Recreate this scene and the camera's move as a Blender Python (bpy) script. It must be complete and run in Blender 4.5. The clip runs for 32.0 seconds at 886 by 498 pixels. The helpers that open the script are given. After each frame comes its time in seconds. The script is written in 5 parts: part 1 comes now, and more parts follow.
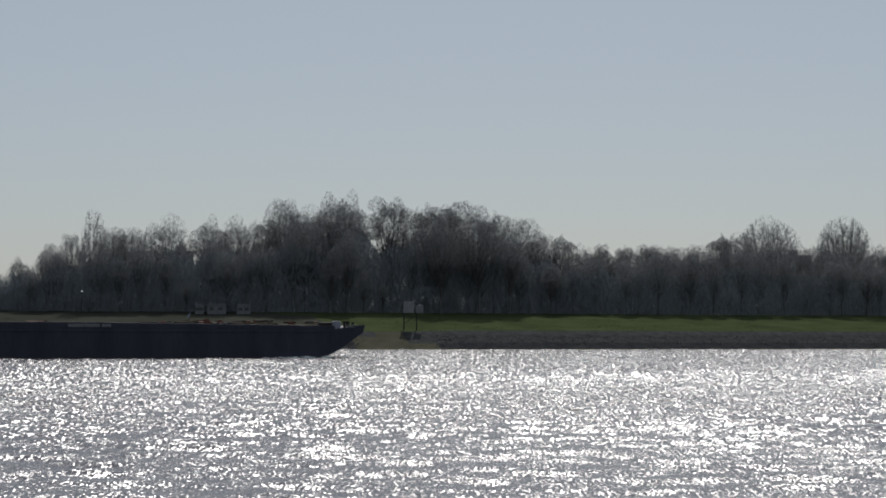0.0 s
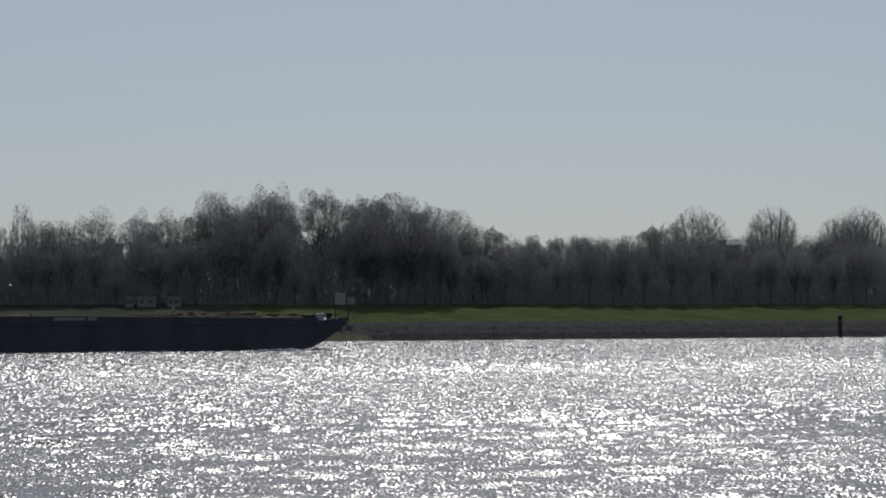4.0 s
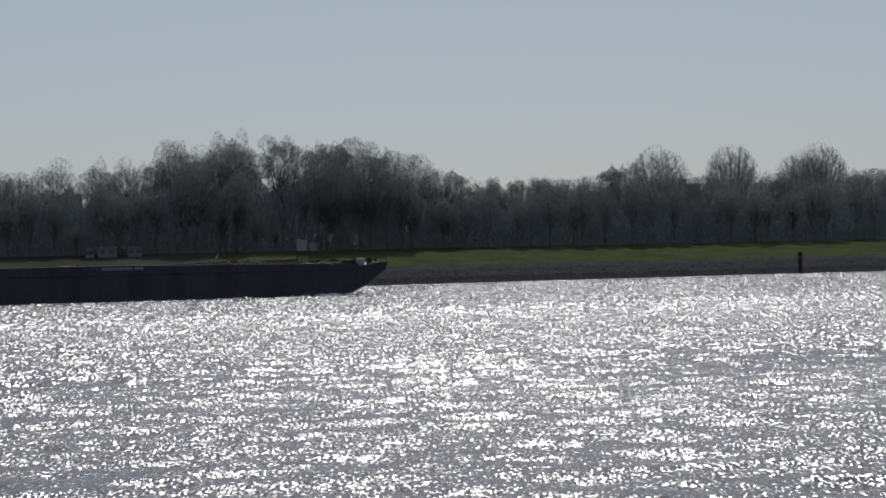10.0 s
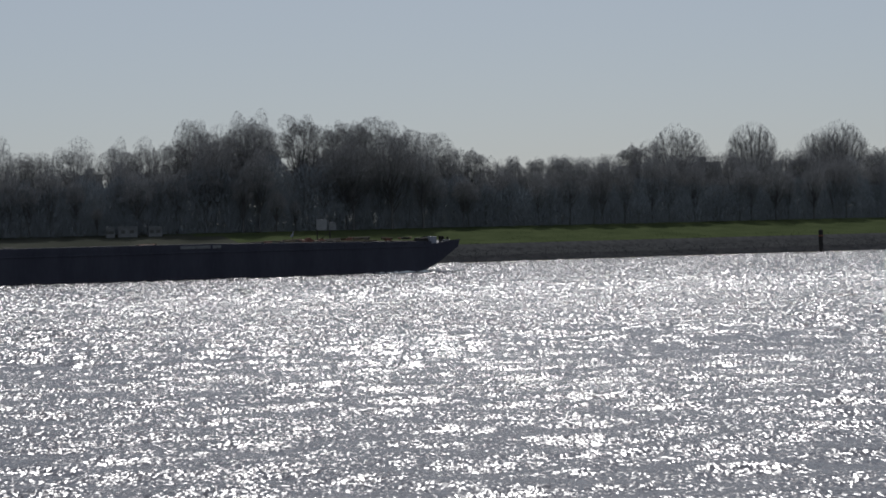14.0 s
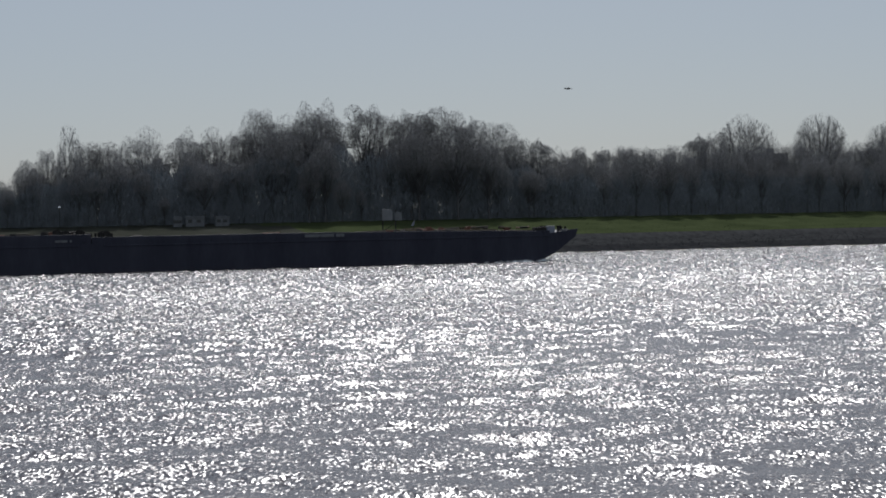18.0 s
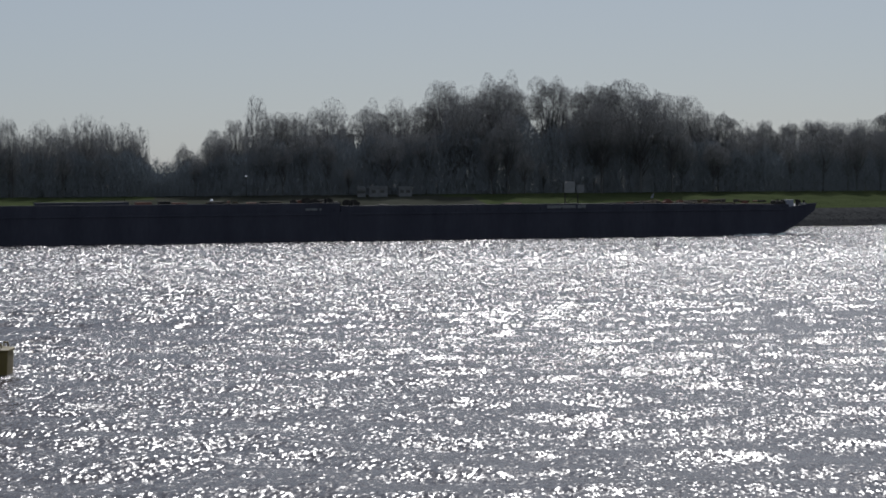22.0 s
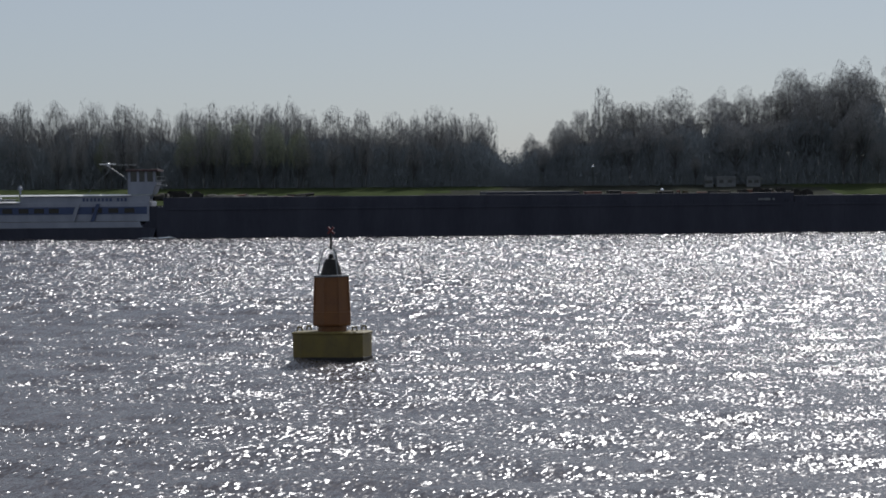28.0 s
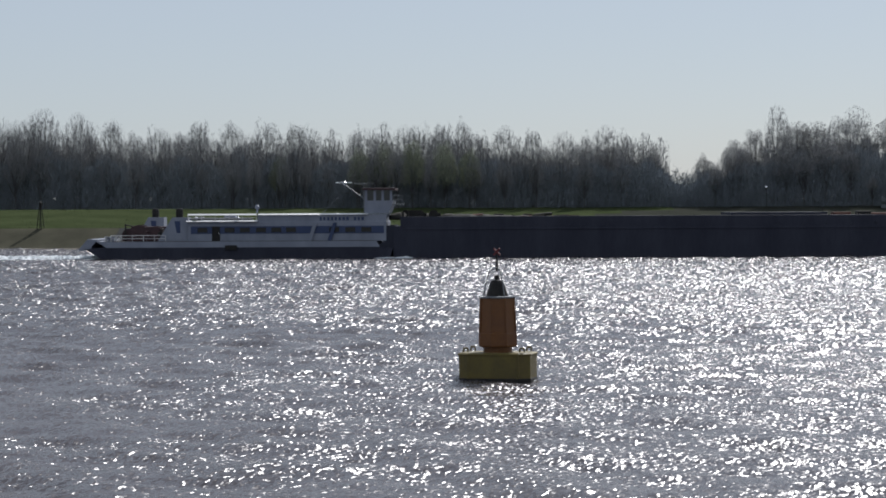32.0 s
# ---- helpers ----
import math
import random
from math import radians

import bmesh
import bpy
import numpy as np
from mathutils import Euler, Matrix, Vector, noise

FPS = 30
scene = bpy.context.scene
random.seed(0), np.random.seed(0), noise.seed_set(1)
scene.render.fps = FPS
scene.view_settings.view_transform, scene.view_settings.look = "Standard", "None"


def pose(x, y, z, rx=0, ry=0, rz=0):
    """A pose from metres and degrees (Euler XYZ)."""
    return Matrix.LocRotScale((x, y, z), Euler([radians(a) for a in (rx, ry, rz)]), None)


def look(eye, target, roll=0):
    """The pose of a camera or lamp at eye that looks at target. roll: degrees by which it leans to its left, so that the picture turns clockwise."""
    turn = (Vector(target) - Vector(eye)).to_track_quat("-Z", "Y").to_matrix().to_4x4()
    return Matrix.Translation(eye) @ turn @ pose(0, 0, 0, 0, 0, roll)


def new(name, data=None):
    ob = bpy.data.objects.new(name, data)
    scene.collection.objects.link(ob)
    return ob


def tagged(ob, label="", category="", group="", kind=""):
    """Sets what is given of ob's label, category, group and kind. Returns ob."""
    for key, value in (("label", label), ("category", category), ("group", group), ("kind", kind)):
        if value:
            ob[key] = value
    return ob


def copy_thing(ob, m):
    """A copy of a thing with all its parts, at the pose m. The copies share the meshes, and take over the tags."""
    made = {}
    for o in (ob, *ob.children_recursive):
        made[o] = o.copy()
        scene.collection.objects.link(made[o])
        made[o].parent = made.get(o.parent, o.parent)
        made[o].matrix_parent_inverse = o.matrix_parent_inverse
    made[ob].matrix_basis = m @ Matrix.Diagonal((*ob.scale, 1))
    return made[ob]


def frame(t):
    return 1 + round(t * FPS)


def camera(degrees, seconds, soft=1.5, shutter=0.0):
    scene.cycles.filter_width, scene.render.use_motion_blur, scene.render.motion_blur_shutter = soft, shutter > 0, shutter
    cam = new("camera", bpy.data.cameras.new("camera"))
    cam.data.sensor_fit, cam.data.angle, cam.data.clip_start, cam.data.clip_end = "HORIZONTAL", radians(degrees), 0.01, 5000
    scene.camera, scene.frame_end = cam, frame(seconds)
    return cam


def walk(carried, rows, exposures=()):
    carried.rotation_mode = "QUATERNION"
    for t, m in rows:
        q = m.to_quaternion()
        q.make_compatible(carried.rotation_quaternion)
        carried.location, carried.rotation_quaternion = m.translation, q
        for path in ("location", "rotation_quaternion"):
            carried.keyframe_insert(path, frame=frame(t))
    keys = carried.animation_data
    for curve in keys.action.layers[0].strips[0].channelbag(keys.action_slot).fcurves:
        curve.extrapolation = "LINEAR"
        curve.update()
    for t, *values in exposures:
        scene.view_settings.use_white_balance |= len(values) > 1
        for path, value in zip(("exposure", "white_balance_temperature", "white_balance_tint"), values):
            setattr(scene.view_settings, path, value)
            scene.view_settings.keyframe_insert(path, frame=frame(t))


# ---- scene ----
cam = camera(27.55, 32.0, soft=1.8)
EYE = (0.0, 0.0, 6.0)
# seconds, yaw, pitch, roll of the panning camera
PATH = [
    (0.0, 0.0, 2.093, -0.326), (0.5, -0.601, 2.131, -0.263), (1.0, -1.083, 2.164, -0.231), (1.5, -1.398, 2.165, -0.179),
    (2.0, -1.581, 2.148, -0.14), (2.5, -1.708, 2.11, -0.124), (3.0, -1.843, 2.048, -0.052), (3.5, -2.002, 1.949, 0.018),
    (5.5, -2.7, 1.357, 0.17), (6.0, -2.901, 1.199, 0.317), (6.5, -3.073, 1.043, 0.45), (7.0, -3.239, 0.897, 0.547),
    (7.5, -3.364, 0.752, 0.66), (8.0, -3.438, 0.595, 0.78), (8.5, -3.482, 0.448, 0.9), (9.0, -3.485, 0.31, 1.01),
    (9.5, -3.457, 0.165, 1.11), (10.0, -3.378, 0.03, 1.213), (10.5, -3.293, -0.092, 1.304), (11.0, -3.223, -0.215, 1.384),
    (11.5, -3.134, -0.306, 1.45), (12.0, -3.039, -0.393, 1.48), (12.5, -2.964, -0.468, 1.47), (13.0, -2.884, -0.531, 1.43),
    (13.5, -2.819, -0.584, 1.39), (14.0, -2.75, -0.62, 1.36), (14.5, -2.678, -0.653, 1.37), (16.5, -2.246, -0.673, 1.5),
    (17.0, -1.972, -0.75, 1.39), (17.5, -1.479, -0.817, 1.248), (18.0, -0.673, -0.876, 1.119), (18.5, 0.273, -0.954, 0.985),
    (19.0, 1.289, -1.045, 0.89), (19.5, 2.194, -1.131, 0.83), (20.0, 3.019, -1.239, 0.76), (20.5, 3.64, -1.345, 0.69),
    (21.0, 4.204, -1.451, 0.61), (21.5, 4.632, -1.558, 0.54), (22.0, 5.096, -1.683, 0.49), (22.5, 5.525, -1.799, 0.44),
    (23.0, 5.99, -1.889, 0.39), (23.5, 6.423, -1.968, 0.32), (24.0, 6.975, -2.026, 0.27), (24.5, 7.698, -2.068, 0.26),
    (26.5, 12.181, -2.016, 0.53), (27.0, 13.539, -2.026, 0.54), (27.5, 14.805, -1.987, 0.508), (28.0, 16.042, -1.909, 0.47),
    (28.5, 17.1, -1.814, 0.44), (29.0, 18.088, -1.712, 0.43), (29.5, 18.901, -1.603, 0.41), (30.0, 19.663, -1.487, 0.37),
    (30.5, 20.274, -1.369, 0.33), (31.0, 20.834, -1.248, 0.31), (31.5, 21.34, -1.134, 0.3), (32.0, 21.442, -1.242, 0.28),
]
walk(cam, [(t, pose(*EYE, 90 + p, r, y)) for t, y, p, r in PATH],
     [(0, 0.1, 6210, 9.3), (4, 0.08, 6180, 9.5), (14, 0.02, 6080, 10.8), (23, 0.03, 6050, 10.8), (26.5, 0.06, 6050, 10.8), (28, 0.19, 6050, 10.8), (29.5, 0.34, 6050, 10.8), (32, 0.48, 6050, 10.8)])

# ---- light ----
SUN_AZ, SUN_EL = 4.0, 44.0          # degrees: to the right of straight ahead, above the horizon
world = bpy.data.worlds.new("sky")
scene.world = world
world.use_nodes = True
wn = world.node_tree
sky = wn.nodes.new("ShaderNodeTexSky")
sky.sky_type, sky.sun_disc = "NISHITA", False
sky.sun_elevation, sky.sun_rotation = radians(SUN_EL), radians(SUN_AZ)
sky.air_density, sky.dust_density, sky.ozone_density = 1.0, 0.8, 3.0
back = wn.nodes["Background"]
back.inputs["Strength"].default_value = 0.02
wn.links.new(sky.outputs[0], back.inputs["Color"])
# thin even haze over the whole sky
haze = wn.nodes.new("ShaderNodeBackground")
haze.inputs["Color"].default_value = (0.25, 0.26, 0.267, 1)
both = wn.nodes.new("ShaderNodeAddShader")
wn.links.new(back.outputs[0], both.inputs[0])
wn.links.new(haze.outputs[0], both.inputs[1])
wn.links.new(both.outputs[0], wn.nodes["World Output"].inputs["Surface"])
sun = new("sun", bpy.data.lights.new("sun", "SUN"))
sun.data.energy, sun.data.angle, sun.data.color = 3.4, radians(0.6), (1.0, 0.95, 0.88)
sun_dir = Vector((math.sin(radians(SUN_AZ)) * math.cos(radians(SUN_EL)), math.cos(radians(SUN_AZ)) * math.cos(radians(SUN_EL)), math.sin(radians(SUN_EL))))
sun.matrix_world = look(sun_dir * 100, (0, 0, 0))

# ---- the river's axes: u along the far bank, n across the river ----
BANK = 17.5
U2 = Vector((math.cos(radians(BANK)), math.sin(radians(BANK)), 0))
N2 = Vector((-U2.y, U2.x, 0))


def un(u, n, z=0.0):
    return U2 * u + N2 * n + Vector((0, 0, z))


def on_ray(az, n):
    """The place where the bearing az from the camera meets the line n across the river."""
    a = radians(az)
    d = Vector((math.sin(a), math.cos(a), 0))
    return d * (n / d.dot(N2))


def smooth(x, a, b):
    x = min(1.0, max(0.0, (x - a) / (b - a)))
    return x * x * (3 - 2 * x)


def shore(u):
    return 303.0 - 13.0 * (1 - smooth(u, -85, -20)) + 1.2 * math.sin(u * 0.045)


def ground_z(u, n):
    s = shore(u)
    m = n - s
    if n < 24:
        z = 4.4 - 7.4 * smooth(n, 1.5, 24)
    elif m < -14:
        z = -3.0
    elif m < 0:
        z = -3.0 * (-m / 14)
    elif m < 8:
        z = 3.05 * m / 8
    elif m < 46:
        z = 3.05 + 3.35 * smooth(m, 2, 50)
    else:
        z = 6.4
    # sandy ramps
    for c, w in ((-6.0, 9.0), (-84.0, 22.0)):
        k = max(0.0, 1 - abs(u - SANDY_SHIFT - c) / w)
        if 0 < m < 14 and k > 0:
            z -= 0.25 * min(1, 2 * k) * math.sin(math.pi * m / 14)
    return z


SANDY_SHIFT = 94.0


# ---- materials ----
def nodes_of(name):
    m = bpy.data.materials.new(name)
    m.use_nodes = True
    t = m.node_tree
    return m, t, t.nodes["Principled BSDF"]


def mat(name, a, b=None, rough=0.6, scale=2.0, fine=20.0, metal=0.0, bump=0.3, dist=0.02, stretch=(1, 1, 1), spec=0.5, mottle=None):
    """A surface of two tones mixed by noise at two scales, with fine relief."""
    m, t, p = nodes_of(name)
    b = b or tuple(c * 0.7 for c in a)
    tc = t.nodes.new("ShaderNodeTexCoord")
    mp = t.nodes.new("ShaderNodeMapping")
    mp.inputs["Scale"].default_value = stretch
    t.links.new(tc.outputs["Object"], mp.inputs["Vector"])
    big, small = t.nodes.new("ShaderNodeTexNoise"), t.nodes.new("ShaderNodeTexNoise")
    big.inputs["Scale"].default_value, small.inputs["Scale"].default_value = scale, fine
    big.inputs["Detail"].default_value = small.inputs["Detail"].default_value = 4
    for q in (big, small):
        t.links.new(mp.outputs[0], q.inputs["Vector"])
    add = t.nodes.new("ShaderNodeMath")
    add.operation = "MULTIPLY_ADD"
    add.inputs[1].default_value = 0.45
    t.links.new(small.outputs["Fac"], add.inputs[0])
    t.links.new(big.outputs["Fac"], add.inputs[2])
    ramp = t.nodes.new("ShaderNodeValToRGB")
    ramp.color_ramp.elements[0].position, ramp.color_ramp.elements[1].position = 0.52, 0.92
    ramp.color_ramp.elements[0].color, ramp.color_ramp.elements[1].color = (*a, 1), (*b, 1)
    t.links.new(add.outputs[0], ramp.inputs["Fac"])
    out = ramp.outputs["Color"]
    if mottle:
        oi = t.nodes.new("ShaderNodeObjectInfo")
        hsv = t.nodes.new("ShaderNodeHueSaturation")
        mr = t.nodes.new("ShaderNodeMapRange")
        mr.inputs["To Min"].default_value, mr.inputs["To Max"].default_value = 1 - mottle, 1 + mottle
        t.links.new(oi.outputs["Random"], mr.inputs["Value"])
        t.links.new(mr.outputs[0], hsv.inputs["Value"])
        t.links.new(out, hsv.inputs["Color"])
        out = hsv.outputs["Color"]
    t.links.new(out, p.inputs["Base Color"])
    p.inputs["Roughness"].default_value, p.inputs["Metallic"].default_value = rough, metal
    p.inputs["Specular IOR Level"].default_value = spec
    if bump:
        bn = t.nodes.new("ShaderNodeBump")
        bn.inputs["Strength"].default_value, bn.inputs["Distance"].default_value = bump, dist
        t.links.new(small.outputs["Fac"], bn.inputs["Height"])
        t.links.new(bn.outputs["Normal"], p.inputs["Normal"])
    return m


def water_material():
    """Rippled river water: facets of many slopes, calmer in drifting patches."""
    m, t, p = nodes_of("river_water")
    p.inputs["Base Color"].default_value = (0.073, 0.066, 0.072, 1)
    p.inputs["IOR"].default_value = 1.333
    p.inputs["Roughness"].default_value = 0.235
    tc = t.nodes.new("ShaderNodeTexCoord")

    def slopes(scale, stretch, detail, k):
        mp = t.nodes.new("ShaderNodeMapping")
        mp.inputs["Scale"].default_value = stretch
        mp.inputs["Rotation"].default_value = (0, 0, 0)
        t.links.new(tc.outputs["Object"], mp.inputs["Vector"])
        nz = t.nodes.new("ShaderNodeTexNoise")
        nz.inputs["Scale"].default_value, nz.inputs["Detail"].default_value = scale, detail
        nz.inputs["Roughness"].default_value = 0.6
        t.links.new(mp.outputs[0], nz.inputs["Vector"])
        sub = t.nodes.new("ShaderNodeVectorMath")
        sub.operation = "SUBTRACT"
        sub.inputs[1].default_value = (0.5, 0.5, 0.5)
        t.links.new(nz.outputs["Color"], sub.inputs[0])
        mul = t.nodes.new("ShaderNodeVectorMath")
        mul.operation = "MULTIPLY"
        mul.inputs[1].default_value = (k[0], k[1], 0)
        t.links.new(sub.outputs[0], mul.inputs[0])
        return mul

    # ripples: short in the lee of the near shore, longer towards the open river
    across = t.nodes.new("ShaderNodeVectorMath")
    across.operation = "DOT_PRODUCT"
    across.inputs[1].default_value = N2
    t.links.new(tc.outputs["Object"], across.inputs[0])

    def blend(first, second, n0, n1):
        w = t.nodes.new("ShaderNodeMapRange")
        w.inputs["From Min"].default_value, w.inputs["From Max"].default_value = n0, n1
        t.links.new(across.outputs["Value"], w.inputs["Value"])
        mx = t.nodes.new("ShaderNodeMix")
        mx.data_type = "VECTOR"
        t.links.new(w.outputs[0], mx.inputs["Factor"])
        t.links.new(first, mx.inputs[4])
        t.links.new(second, mx.inputs[5])
        return mx.outputs[1]

    k = (RIPPLE * 2.75, RIPPLE)
    chop = blend(slopes(9.0, (1, 0.45, 1), 2.5, k).outputs[0], slopes(5.5, (1, 0.4, 1), 2.5, k).outputs[0], 70, 100)
    chop = blend(chop, slopes(3.4, (1, 0.35, 1), 2.5, k).outputs[0], 140, 190)
    swell = slopes(2.6, (1, 0.16, 1), 2, (0.7, 0.4))
    add = t.nodes.new("ShaderNodeVectorMath")
    add.operation = "ADD"
    t.links.new(chop, add.inputs[0])
    t.links.new(swell.outputs[0], add.inputs[1])
    geo = t.nodes.new("ShaderNodeNewGeometry")
    calm = t.nodes.new("ShaderNodeTexNoise")
    mp = t.nodes.new("ShaderNodeMapping")
    mp.inputs["Scale"].default_value = (0.05, 0.16, 1)
    t.links.new(tc.outputs["Object"], mp.inputs["Vector"])
    t.links.new(mp.outputs[0], calm.inputs["Vector"])
    calm.inputs["Scale"].default_value, calm.inputs["Detail"].default_value = 1.0, 4
    mr = t.nodes.new("ShaderNodeMapRange")
    mr.inputs["From Min"].default_value, mr.inputs["From Max"].default_value = 0.35, 0.6
    mr.inputs["To Min"].default_value, mr.inputs["To Max"].default_value = 0.7, 1.08
    t.links.new(calm.outputs["Fac"], mr.inputs["Value"])
    streak = t.nodes.new("ShaderNodeTexNoise")
    mp2 = t.nodes.new("ShaderNodeMapping")
    mp2.inputs["Scale"].default_value = (0.22, 0.5, 1)
    t.links.new(tc.outputs["Object"], mp2.inputs["Vector"])
    t.links.new(mp2.outputs[0], streak.inputs["Vector"])
    streak.inputs["Scale"].default_value, streak.inputs["Detail"].default_value = 1.0, 3
    mr2 = t.nodes.new("ShaderNodeMapRange")
    mr2.inputs["From Min"].default_value, mr2.inputs["From Max"].default_value = 0.4, 0.54
    mr2.inputs["To Min"].default_value, mr2.inputs["To Max"].default_value = 0.74, 1.04
    t.links.new(streak.outputs["Fac"], mr2.inputs["Value"])
    both_calm = t.nodes.new("ShaderNodeMath")
    both_calm.operation = "MULTIPLY"
    t.links.new(mr.outputs[0], both_calm.inputs[0])
    t.links.new(mr2.outputs[0], both_calm.inputs[1])
    # the waves are lower in the lee of the near shore
    lee = t.nodes.new("ShaderNodeMapRange")
    lee.inputs["From Min"].default_value, lee.inputs["From Max"].default_value = 35, 230
    lee.inputs["To Min"].default_value, lee.inputs["To Max"].default_value = 0.58, 1.4
    t.links.new(across.outputs["Value"], lee.inputs["Value"])
    rough_water = t.nodes.new("ShaderNodeMath")
    rough_water.operation = "MULTIPLY"
    t.links.new(both_calm.outputs[0], rough_water.inputs[0])
    t.links.new(lee.outputs[0], rough_water.inputs[1])
    lean = t.nodes.new("ShaderNodeVectorMath")
    lean.operation = "ADD"
    lean.inputs[1].default_value = (0, -0.2, 0)     # the wind leans the wave faces to the near shore
    t.links.new(add.outputs[0], lean.inputs[0])
    sc = t.nodes.new("ShaderNodeVectorMath")
    sc.operation = "SCALE"
    t.links.new(lean.outputs[0], sc.inputs[0])
    t.links.new(rough_water.outputs[0], sc.inputs["Scale"])
    up = t.nodes.new("ShaderNodeVectorMath")
    up.operation = "ADD"
    t.links.new(geo.outputs["Normal"], up.inputs[1])
    t.links.new(sc.outputs[0], up.inputs[0])
    nrm = t.nodes.new("ShaderNodeVectorMath")
    nrm.operation = "NORMALIZE"
    t.links.new(up.outputs[0], nrm.inputs[0])
    t.links.new(nrm.outputs[0], p.inputs["Normal"])
    return m


RIPPLE = 2.15
M_WATER = water_material()
M_GRASS = mat("meadow_grass", (0.034, 0.044, 0.021), (0.052, 0.064, 0.031), 0.9, 0.15, 2.5, bump=0.3, dist=0.05, spec=0.0)
M_DRY = mat("dry_winter_grass", (0.032, 0.034, 0.028), (0.048, 0.05, 0.042), 0.95, 0.12, 2.0, bump=0.3, dist=0.05, spec=0.0)
M_BED = mat("river_mud", (0.10, 0.085, 0.065), (0.16, 0.14, 0.11), 0.9, 0.3, 4.0)
M_SAND = mat("river_sand", (0.054, 0.053, 0.04), (0.078, 0.075, 0.056), 0.95, 0.25, 4.0, spec=0.0)
M_STONE = mat("basalt_rubble", (0.04, 0.041, 0.042), (0.06, 0.061, 0.062), 0.9, 0.8, 6.0, bump=0.3, dist=0.05, spec=0.0)
M_SHINGLE = mat("wet_shore_gravel", (0.038, 0.039, 0.04), (0.058, 0.059, 0.06), 0.9, 0.8, 6.0, bump=0.3, dist=0.05, spec=0.0)
M_WET = mat("wet_basalt", (0.026, 0.027, 0.029), (0.042, 0.043, 0.045), 0.95, 0.6, 5.0, bump=0.3, dist=0.05, spec=0.0)
M_BARK = mat("tree_bark", (0.075, 0.077, 0.08), (0.115, 0.115, 0.115), 0.9, 1.5, 12.0, stretch=(1, 1, 0.2), spec=0.2, mottle=0.2)
M_TWIG = mat("bare_twigs", (0.235, 0.234, 0.236), (0.29, 0.287, 0.288), 0.9, 0.5, 5.0, bump=0, spec=0.0, mottle=0.14)
# bluish haze of the shaded wood floor, put into the twig colour
M_SHADE_TWIG = mat("shade_blue_twigs", (0.215, 0.24, 0.262), (0.27, 0.297, 0.32), 0.9, 0.5, 5.0, bump=0, spec=0.0, mottle=0.2)
M_TWIG_G = mat("budding_willow_twigs", (0.21, 0.228, 0.165), (0.265, 0.28, 0.21), 0.9, 0.5, 5.0, bump=0, spec=0.15, mottle=0.15)


# ---- mesh helpers ----
def part(name, bm, material, parent=None, label=""):
    me = bpy.data.meshes.new(name)
    bm.to_mesh(me)
    bm.free()
    me.materials.append(material)
    ob = new(name, me)
    if parent:
        ob.parent = parent
    if label:
        ob["label"] = label
    return ob


def raw(name, verts, faces, material, parent=None, smooth_it=False):
    me = bpy.data.meshes.new(name)
    me.from_pydata(verts, [], faces)
    me.materials.append(material)
    if smooth_it:
        me.polygons.foreach_set("use_smooth", [True] * len(me.polygons))
    me.update()
    ob = new(name, me)
    if parent:
        ob.parent = parent
    return ob


def box(bm, x0, x1, y0, y1, z0, z1, bevel=0.0):
    r = bmesh.ops.create_cube(bm, size=1.0, matrix=Matrix.LocRotScale(((x0 + x1) / 2, (y0 + y1) / 2, (z0 + z1) / 2), None, (abs(x1 - x0), abs(y1 - y0), abs(z1 - z0))))
    if bevel:
        es = {e for v in r["verts"] for e in v.link_edges}
        bmesh.ops.bevel(bm, geom=list(es), offset=bevel, segments=2, affect="EDGES", profile=0.6)
    return bm


def rod(bm, a, b, r0, r1=None, seg=8):
    a, b = Vector(a), Vector(b)
    r1 = r0 if r1 is None else r1
    d = b - a
    m = Matrix.Translation((a + b) / 2) @ d.to_track_quat("Z", "Y").to_matrix().to_4x4()
    bmesh.ops.create_cone(bm, cap_ends=True, segments=seg, radius1=r0, radius2=max(r1, 0.001), depth=d.length, matrix=m)
    return bm


def lathe(bm, profile, seg=24, centre=(0, 0)):
    rings = []
    for r, z in profile:
        rings.append([bm.verts.new((centre[0] + r * math.cos(2 * math.pi * i / seg), centre[1] + r * math.sin(2 * math.pi * i / seg), z)) for i in range(seg)])
    for a, b in zip(rings, rings[1:]):
        for i in range(seg):
            bm.faces.new((a[i], a[(i + 1) % seg], b[(i + 1) % seg], b[i]))
    bm.faces.new(list(reversed(rings[0])))
    bm.faces.new(rings[-1])
    return bm


def prism(bm, outline, y0, y1):
    """A side outline (x, z), counter-clockwise, given thickness from y0 to y1."""
    a = [bm.verts.new((x, y0, z)) for x, z in outline]
    b = [bm.verts.new((x, y1, z)) for x, z in outline]
    k = len(a)
    bm.faces.new(a)
    bm.faces.new(list(reversed(b)))
    for i in range(k):
        bm.faces.new((a[i], b[i], b[(i + 1) % k], a[(i + 1) % k]))
    bmesh.ops.recalc_face_normals(bm, faces=bm.faces)
    return bm


def empty(name, m, label, category, group="", kind=""):
    ob = new(name)
    ob.matrix_world = m
    return tagged(ob, label, category, group, kind)


# ---- water and ground ----
def wave_height(x, y):
    """Short wind waves running to the near shore, as a sum of many wave trains."""
    g = random.Random(5)
    z = np.zeros_like(x)
    for i in range(44):
        length = 0.7 * (6.5 ** g.random())
        way = math.pi / 2 + g.gauss(0, 0.9)
        k = 2 * math.pi / length
        amp = WAVE_SLOPE / k * math.sqrt(2.0 / 44)
        z += amp * np.sin(k * (x * math.cos(way) + y * math.sin(way)) + g.uniform(0, 6.28))
    return z


WAVE_SLOPE = 0.17


